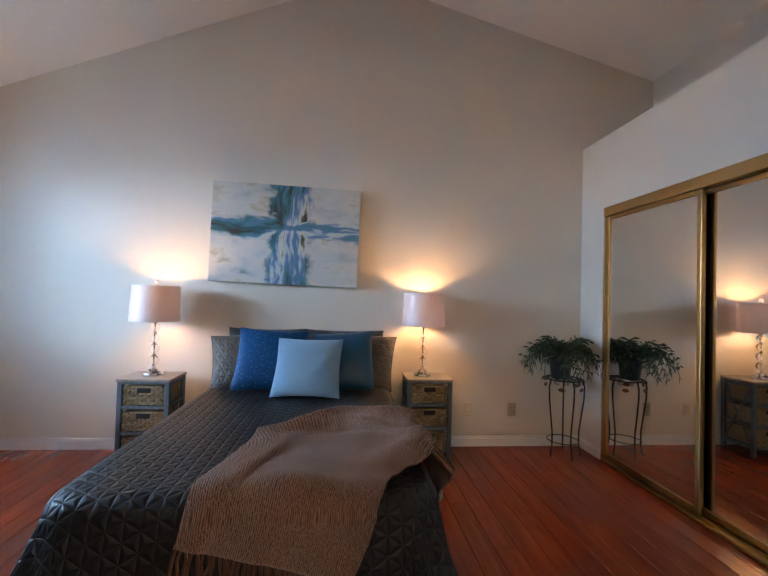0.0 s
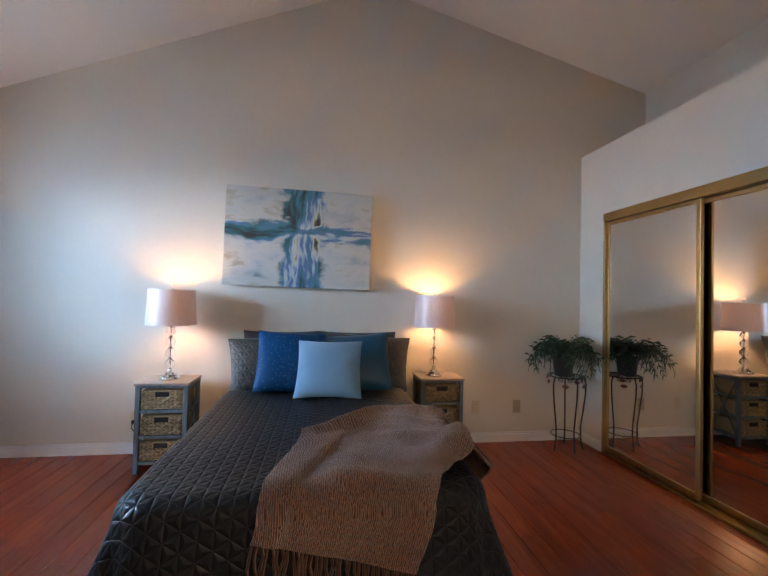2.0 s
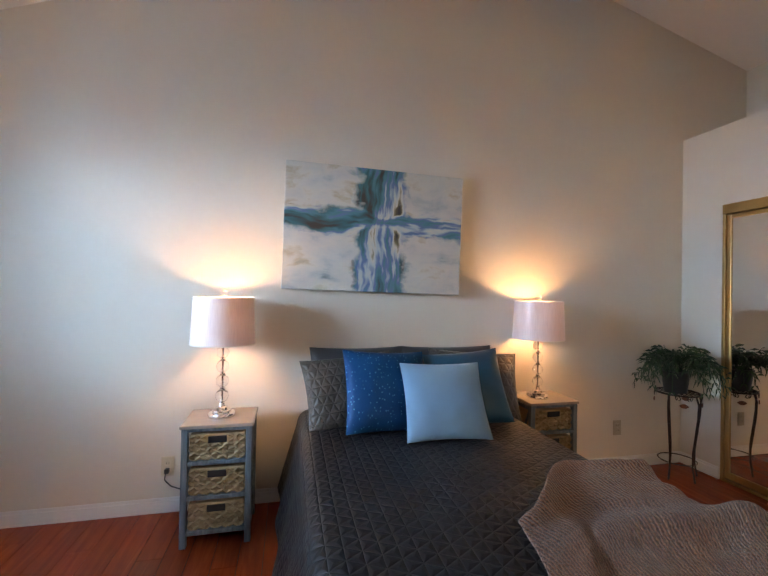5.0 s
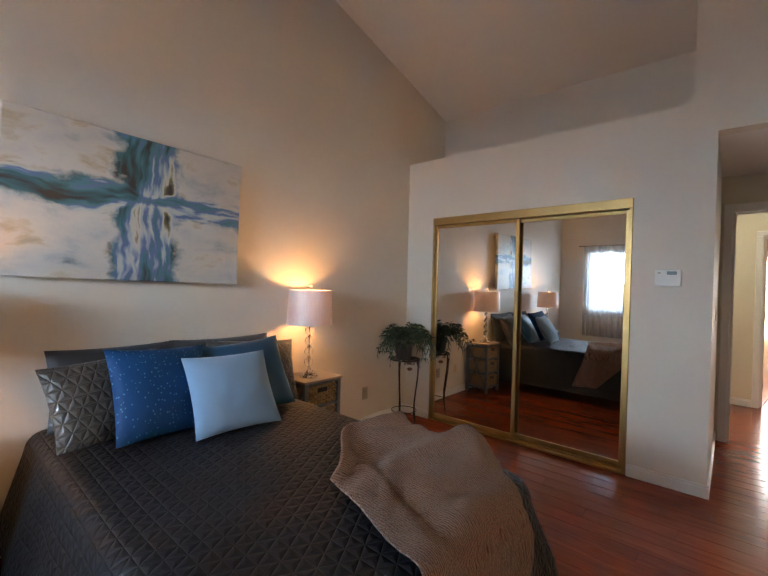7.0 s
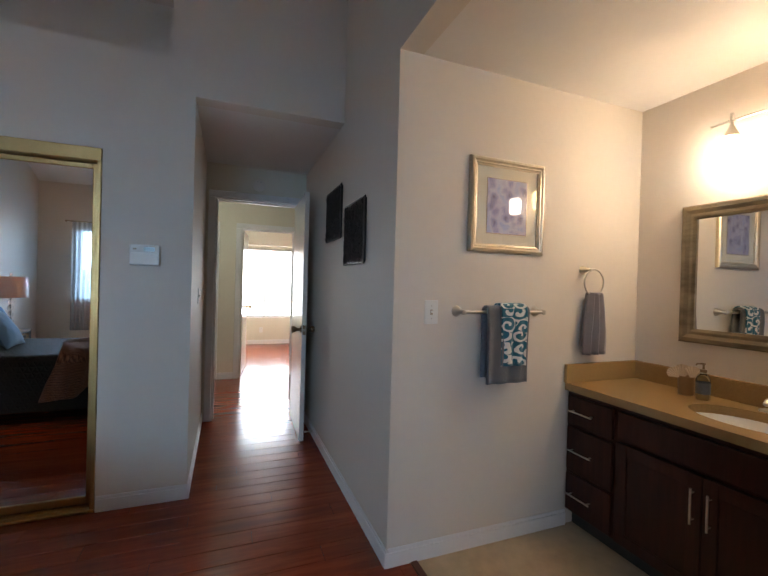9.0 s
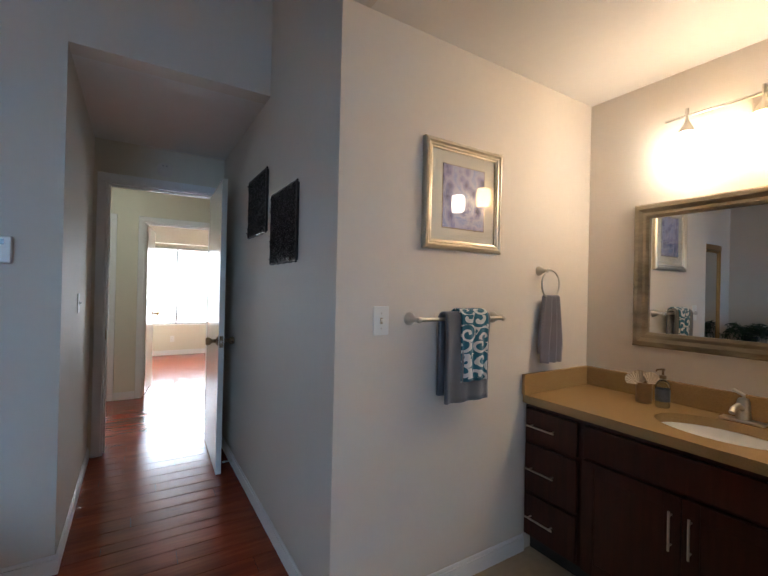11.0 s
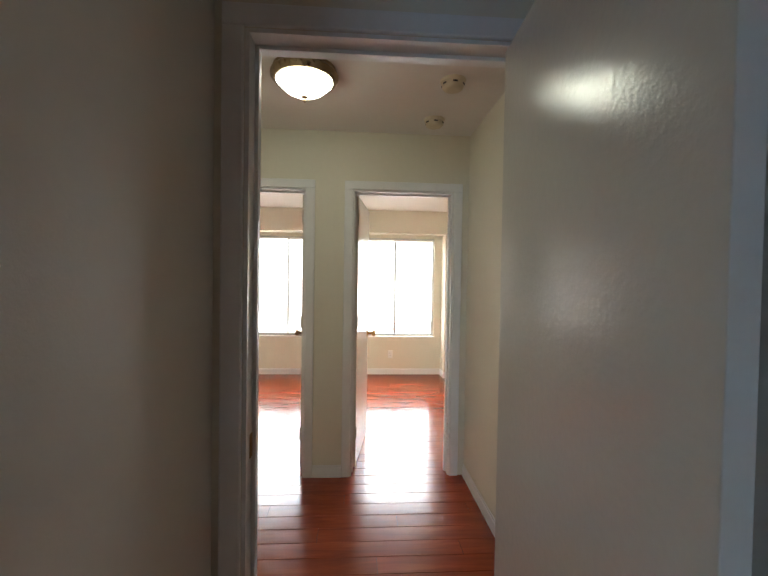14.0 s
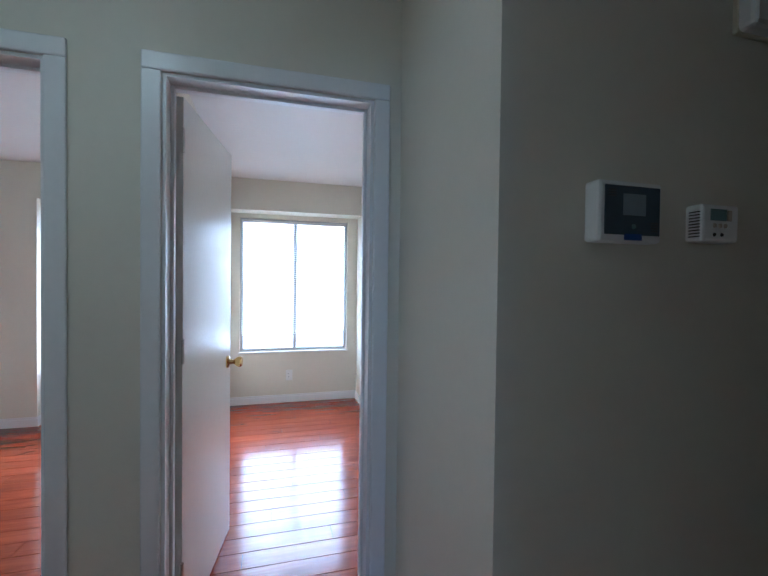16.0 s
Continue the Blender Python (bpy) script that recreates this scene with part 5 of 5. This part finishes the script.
# counter with an oval cut-out
top = thing("vanity_counter", "tan speckled stone vanity counter with backsplash", "counter", Matrix())
CXS, CYS, RXS, RYS = 0.50, -1.30, 0.235, 0.165
bm = bmesh.new()
N = 48
X0, X1, Y0, Y1, Z0, Z1 = -0.598, ALC - 0.002, -1.583, -1.03, 0.76, 0.80


def rim(i):
    a = 2 * math.pi * i / N
    c, s = math.cos(a), math.sin(a)
    tx = ((X1 - CXS) if c > 0 else (X0 - CXS)) / c if abs(c) > 1e-6 else 1e9
    ty = ((Y1 - CYS) if s > 0 else (Y0 - CYS)) / s if abs(s) > 1e-6 else 1e9
    t = min(tx, ty)
    return (CXS + c * t, CYS + s * t)


outer = [rim(i) for i in range(N)]
for corner in ((X0, Y0), (X1, Y0), (X1, Y1), (X0, Y1)):
    k = min(range(N), key=lambda i: (outer[i][0] - corner[0]) ** 2 + (outer[i][1] - corner[1]) ** 2)
    outer[k] = corner
inner = [(CXS + RXS * math.cos(2 * math.pi * i / N), CYS + RYS * math.sin(2 * math.pi * i / N)) for i in range(N)]
lay = [[bm.verts.new((*p, z)) for p in pts] for pts, z in ((inner, Z1), (outer, Z1), (outer, Z0), (inner, Z0))]
for a, b in zip(lay, lay[1:] + lay[:1]):
    for i in range(N):
        j = (i + 1) % N
        bm.faces.new((a[i], a[j], b[j], b[i]))
part("countertop", bm, QUARTZ, top)
part("backsplash", new_box(-0.598, ALC - 0.002, -1.583, -1.563, 0.8005, 0.905, bevel=0.003), QUARTZ, top)
part("side_splash", new_box(ALC - 0.022, ALC - 0.002, -1.5625, -1.02, 0.8005, 0.905, bevel=0.003), QUARTZ, top)
CERAMIC = plain("white_ceramic", (0.84, 0.84, 0.83), 0.1, vary=0.02, bump=0)
sink = thing("sink_basin", "white oval undermount sink", "sink", pose(CXS, CYS, 0.66))
bm = bmesh.new()
rows = []
for r, z in ((1.02, 0.098), (0.995, 0.098), (0.96, 0.07), (0.85, 0.03), (0.6, 0.008), (0.12, 0.0)):
    rows.append([bm.verts.new((RXS * r * math.cos(2 * math.pi * i / N), RYS * r * math.sin(2 * math.pi * i / N), z)) for i in range(N)])
for a, b in zip(rows, rows[1:]):
    for i in range(N):
        bm.faces.new((a[i], a[(i + 1) % N], b[(i + 1) % N], b[i]))
bm.faces.new(rows[-1])
part("bowl", bm, CERAMIC, sink, smooth=True)
part("drain", lathe(bmesh.new(), [(0.022, 0.001), (0.022, 0.004), (0.016, 0.006)], 20), CHROME, sink)
fa = thing("faucet", "brushed nickel single-lever faucet", "faucet", pose(0.50, -1.505, 0.80))
part("base_plate", new_box(-0.075, 0.075, -0.025, 0.025, 0, 0.012, bevel=0.005), NICKEL, fa)
part("body", lathe(bmesh.new(), [(0.026, 0.012), (0.024, 0.05), (0.022, 0.085), (0.018, 0.098), (0.004, 0.102)], 20), NICKEL, fa, smooth=True)
part("spout", tube(bmesh.new(), [(0, 0.01, 0.055), (0, 0.06, 0.075), (0, 0.105, 0.07), (0, 0.12, 0.055)], 0.012, 12), NICKEL, fa, smooth=True)
part("lever", tube(bmesh.new(), [(0, 0, 0.098), (0.0, -0.004, 0.112), (0.035, 0.004, 0.13)], 0.007, 10), NICKEL, fa, smooth=True)

TANW = plain("tan_ceramic_cup", (0.30, 0.185, 0.085), 0.4, vary=0.15)
cup = thing("tumbler", "tan ceramic tumbler on the counter by the soap", "cup", pose(0.865, -1.46, 0.80))
part("wall", lathe(bmesh.new(), [(0.030, 0), (0.034, 0.003), (0.037, 0.095), (0.034, 0.096), (0.031, 0.012)], 24), TANW, cup, smooth=True)
SHELL = plain("cream_shell", (0.55, 0.44, 0.31), 0.5, vary=0.2, grain=25, bump=0.3)
sh = thing("seashell", "cream fluted seashells resting in the tumbler", "seashell", pose(0.865, -1.46, 0.895, 0, 0, 25))
for k, (dx, tilt, r) in enumerate(((0.012, 15, 0.042), (-0.02, -20, 0.04), (0.03, 35, 0.034))):
    bm = bmesh.new()
    c0 = bm.verts.new((0, 0, 0))
    c1 = bm.verts.new((0, 0.012, 0))
    for lay_y, c in ((0.0, c0), (0.012, c1)):
        rim_v = [bm.verts.new((r * math.sin(a), lay_y - 0.012 * math.cos(a * 0.9) + 0.004 * (i % 2), 0.03 + r * math.cos(a) * 0.9)) for i, a in enumerate(-1.6 + 0.2 * j for j in range(17))]
        for p, q in zip(rim_v, rim_v[1:]):
            bm.faces.new((c, p, q))
    o = part("shell", bm, SHELL, sh, smooth=False)
    o.matrix_basis = pose(dx, k * 0.014 - 0.014, -0.012, 10 * k, tilt, 20 * k)
soap = thing("soap_bottle", "clear soap bottle with a dark pump", "soap bottle", pose(0.775, -1.44, 0.80))
part("bottle", lathe(bmesh.new(), [(0.027, 0), (0.03, 0.004), (0.03, 0.10), (0.022, 0.118), (0.013, 0.125), (0.013, 0.134)], 24), glass("soap_glass", (0.75, 0.85, 0.9), 0.05), soap, smooth=True)
part("label", lathe(bmesh.new(), [(0.0305, 0.03), (0.0305, 0.085)], 24, cap=False), plain("slate_label", (0.08, 0.10, 0.14), 0.5, vary=0.5, grain=60), soap)
part("pump", lathe(bmesh.new(), [(0.015, 0.134), (0.015, 0.148), (0.005, 0.15), (0.005, 0.17), (0.009, 0.172), (0.009, 0.18)], 16), BRONZE, soap, smooth=True)
part("spout", tube(bmesh.new(), [(0, 0, 0.176), (0.012, 0.03, 0.176), (0.013, 0.036, 0.168)], 0.004, 8), BRONZE, soap)

# vanity mirror and light bar
n = Nodes("weathered_silver_gilt")
v = n.coord("Object")
wr = n.noise(n.coord("Object", (0.5, 1, 1.6)), 7, 6, 0.6)
n.set(Base_Color=n.ramp(wr, [(0.25, (0.08, 0.065, 0.05)), (0.45, (0.22, 0.18, 0.12)), (0.75, (0.40, 0.33, 0.23))]), Metallic=0.7, Roughness=n.math("ADD", n.math("MULTIPLY", wr, 0.25), 0.2))
GILT = n.mat
vm = thing("vanity_mirror", "wall mirror in a weathered silver-gilt frame", "mirror", pose(0.45, -1.585, 1.425, 0, 0, 180))
MPROF = [(0, 0), (0, 0.016), (0.1, 0.024), (0.35, 0.026), (0.6, 0.018), (0.8, 0.02), (1, 0.016), (1, 0.003)]
mitred(vm, "frame_side", -0.53, 0.53, -0.367, 0.367, 0.075, MPROF, GILT)
part("mirror_glass", new_box(-0.458, 0.458, -0.007, -0.001, -0.295, 0.295), MIRROR, vm, "clear mirror glass")
lb = thing("vanity_light_bar", "three-lamp brushed nickel vanity light with frosted shades", "wall light", pose(0.45, -1.585, 2.14, 0, 0, 180))
part("wall_plate", new_box(-0.06, 0.06, -0.02, 0, -0.05, 0.06, bevel=0.008), NICKEL, lb)
part("arm", tube(bmesh.new(), [(0, -0.018, 0.02), (0, -0.09, 0.02)], 0.008), NICKEL, lb)
part("bar", tube(bmesh.new(), [(-0.36, -0.09, 0.02), (0.36, -0.09, 0.02)], 0.006, 10), NICKEL, lb, smooth=True)
n = Nodes("lit_frosted_glass")
n.set(Base_Color=(0.9, 0.88, 0.84, 1), Roughness=0.4, Emission_Color=(1.0, 0.88, 0.72, 1), Emission_Strength=46.0)
LITGLASS = n.mat
n = Nodes("lit_frosted_glass_warm")
n.set(Base_Color=(0.9, 0.8, 0.6, 1), Roughness=0.4, Emission_Color=(1.0, 0.62, 0.25, 1), Emission_Strength=34.0)
LITWARM = n.mat
for x in (-0.27, 0.0, 0.27):
    part("stem", tube(bmesh.new(), [(x, -0.09, 0.055), (x, -0.09, -0.03)], 0.007, 10), NICKEL, lb, smooth=True)
    part("cap", lathe(bmesh.new(), [(0.034, -0.06), (0.03, -0.045), (0.012, -0.012), (0.008, 0.0)], 20, Matrix.Translation((x, -0.09, 0))), NICKEL, lb, smooth=True)
    part("shade", lathe(bmesh.new(), [(0.040, -0.19), (0.052, -0.15), (0.053, -0.11), (0.044, -0.066), (0.034, -0.06)], 24, Matrix.Translation((x, -0.09, 0))), LITWARM if x == 0 else LITGLASS, lb, "lit frosted glass shade", smooth=True)

# ---------- foyer ceiling ----------
n = Nodes("lit_alabaster_bowl")
n.set(Base_Color=(0.85, 0.86, 0.84, 1), Roughness=0.3, Emission_Color=(0.86, 1.0, 0.90, 1), Emission_Strength=19.0)
BOWL = n.mat
cl = thing("ceiling_light", "flush ceiling light with a lit white bowl", "ceiling light", pose(4.49, 0.83, FH))
part("rim", lathe(bmesh.new(), [(0.150, -0.06), (0.166, -0.045), (0.168, -0.03), (0.15, -0.012), (0.155, 0.0)], 40), BRONZE, cl, smooth=True)
part("bowl", lathe(bmesh.new(), [(0.012, -0.134), (0.05, -0.126), (0.095, -0.104), (0.13, -0.072), (0.148, -0.050)], 40), BOWL, cl, "lit white glass bowl", smooth=True)
part("finial", lathe(bmesh.new(), [(0.003, -0.162), (0.009, -0.154), (0.007, -0.144), (0.018, -0.137), (0.016, -0.130)], 16), BRONZE, cl, smooth=True)


def detector(x, y):
    ob = thing("smoke_detector", "yellowed white round smoke detector on the ceiling", "smoke detector", pose(x, y, FH), group="smoke detectors")
    part("base", lathe(bmesh.new(), [(0.062, -0.014), (0.066, -0.004), (0.066, 0.0)], 32), IVORY, ob, smooth=True)
    part("cover", lathe(bmesh.new(), [(0.03, -0.05), (0.048, -0.046), (0.056, -0.036), (0.058, -0.0145)], 32), IVORY, ob, smooth=True)
    for k in range(6):
        a = k * 1.047
        part("vent_slot", new_box(-0.012, 0.012, -0.001, 0.001, -0.004, 0.004), SLOT, ob).matrix_basis = pose(0.0575 * math.cos(a), 0.0575 * math.sin(a), -0.026, 0, 0, math.degrees(a) + 90)


detector(4.53, 0.075)
detector(5.04, 0.075)
# cupboard panels on the foyer wall
cab = thing("linen_cupboard", "cream painted built-in cupboard with two flush doors", "cupboard", pose(4.62, 1.82, 0))
for z0, z1 in ((0.09, 1.215), (1.235, 2.40)):
    part("cupboard_door", new_box(-0.66, 0.665, -0.022, -0.001, z0, z1, bevel=0.003), DOORPAINT, cab)

# ---------- vase of flowers in the far room ----------
vase = thing("floor_vase", "tall dark red square floor vase", "vase", pose(7.98, 3.30, 0))
RED = plain("oxblood_lacquer", (0.07, 0.014, 0.012), 0.35, vary=0.3)
part("body", prism(bmesh.new(), [(-0.07, 0), (0.07, 0), (0.085, 0.62), (0.07, 0.64), (-0.07, 0.64), (-0.085, 0.62)], -0.08, 0.08), RED, vase)
for z in (0.16, 0.32, 0.48):
    part("band", new_box(-0.086, 0.086, -0.087, 0.087, z - 0.006, z + 0.006, bevel=0.002), RED, vase)
fl = thing("flower_arrangement", "yellow artificial flowers with dark twigs in the vase", "flowers", pose(7.98, 3.30, 0.64))
YEL = plain("yellow_petal", (0.72, 0.48, 0.02), 0.6, vary=0.2)
rnd = random.Random(5)
for k in range(11):
    a, r = k * 2.4, 0.05 + 0.11 * (k / 11) ** 0.5
    c = Vector((r * math.cos(a), r * math.sin(a) * 0.8, 0.10 + 0.07 * math.cos(r * 9)))
    part("stem", tube(bmesh.new(), [(0, 0, -0.1), c * 0.5, c], 0.003, 6), LEAF, fl)
    bm = bmesh.new()
    for q in range(46):
        d = Vector((rnd.gauss(0, 1), rnd.gauss(0, 1), rnd.gauss(0.4, 1))).normalized()
        s = d.cross(Vector((0.3, 0.5, 0.8))).normalized() * 0.034
        u = d.cross(s).normalized() * 0.02
        e = c + d * 0.062
        vs = [bm.verts.new(x) for x in (c + d * 0.008, e + s, e + d * 0.008 + u * 0.4, e - s)]
        bm.faces.new(vs)
    part("blossom", bm, YEL, fl)
for k in range(6):
    a = k * 1.05 - 1.9
    tip = Vector((0.25 * math.cos(a), 0.28 * math.sin(a), 0.22 + 0.05 * (k % 3)))
    pts = [Vector((0, 0, -0.1)), tip * 0.4 + Vector((0, 0, 0.08)), tip * 0.75 + Vector((0, 0, 0.04)), tip]
    bm = tube(bmesh.new(), pts, 0.0025, 5)
    for t in range(8):
        p = pts[1].lerp(tip, t / 8)
        bmesh.ops.create_icosphere(bm, subdivisions=1, radius=0.008, matrix=Matrix.Translation(p + Vector((0.008 * (t % 2), 0, 0.006))))
    part("twig", bm, TWIG, fl)

# ---------- floor planks ----------
PW, PL = 0.1214, 1.22


def plank_mesh(w, l):
    bm = bmesh.new()
    g = 0.0010
    prism(bm, [(g, -0.008), (w - g, -0.008), (w - g, -0.0011), (w - g - 0.0012, 0.0), (g + 0.0012, 0.0), (g, -0.0011)], g, l - g)
    me = bpy.data.meshes.new("plank")
    bm.to_mesh(me)
    bm.free()
    me.materials.append(FLOORWOOD)
    return me


MESHES = {}


def planks(x0, x1, y0, y1):
    x, row = x0, 0
    while x < x1 - 0.005:
        w = min(PW, x1 - x)
        y = y0 - PL * ((row * 0.37 + 0.11) % 1.0)
        while y < y1:
            a, b = max(y, y0), min(y + PL, y1)
            if b - a > 0.02:
                key = (round(w, 3), round(b - a, 3))
                me = MESHES.get(key) or MESHES.setdefault(key, plank_mesh(*key))
                ob = new("plank", me)
                ob.location, ob.parent = (x, a, 0), floor
            y += PL
        x += w
        row += 1


planks(WEST, CLOS + 0.12, -0.09, BEDW)
planks(CLOS + 0.12, 3.62, HR, HL)
planks(3.62, 5.43, -1.6, 1.82)
planks(5.43, 8.42, -1.8, 3.55)
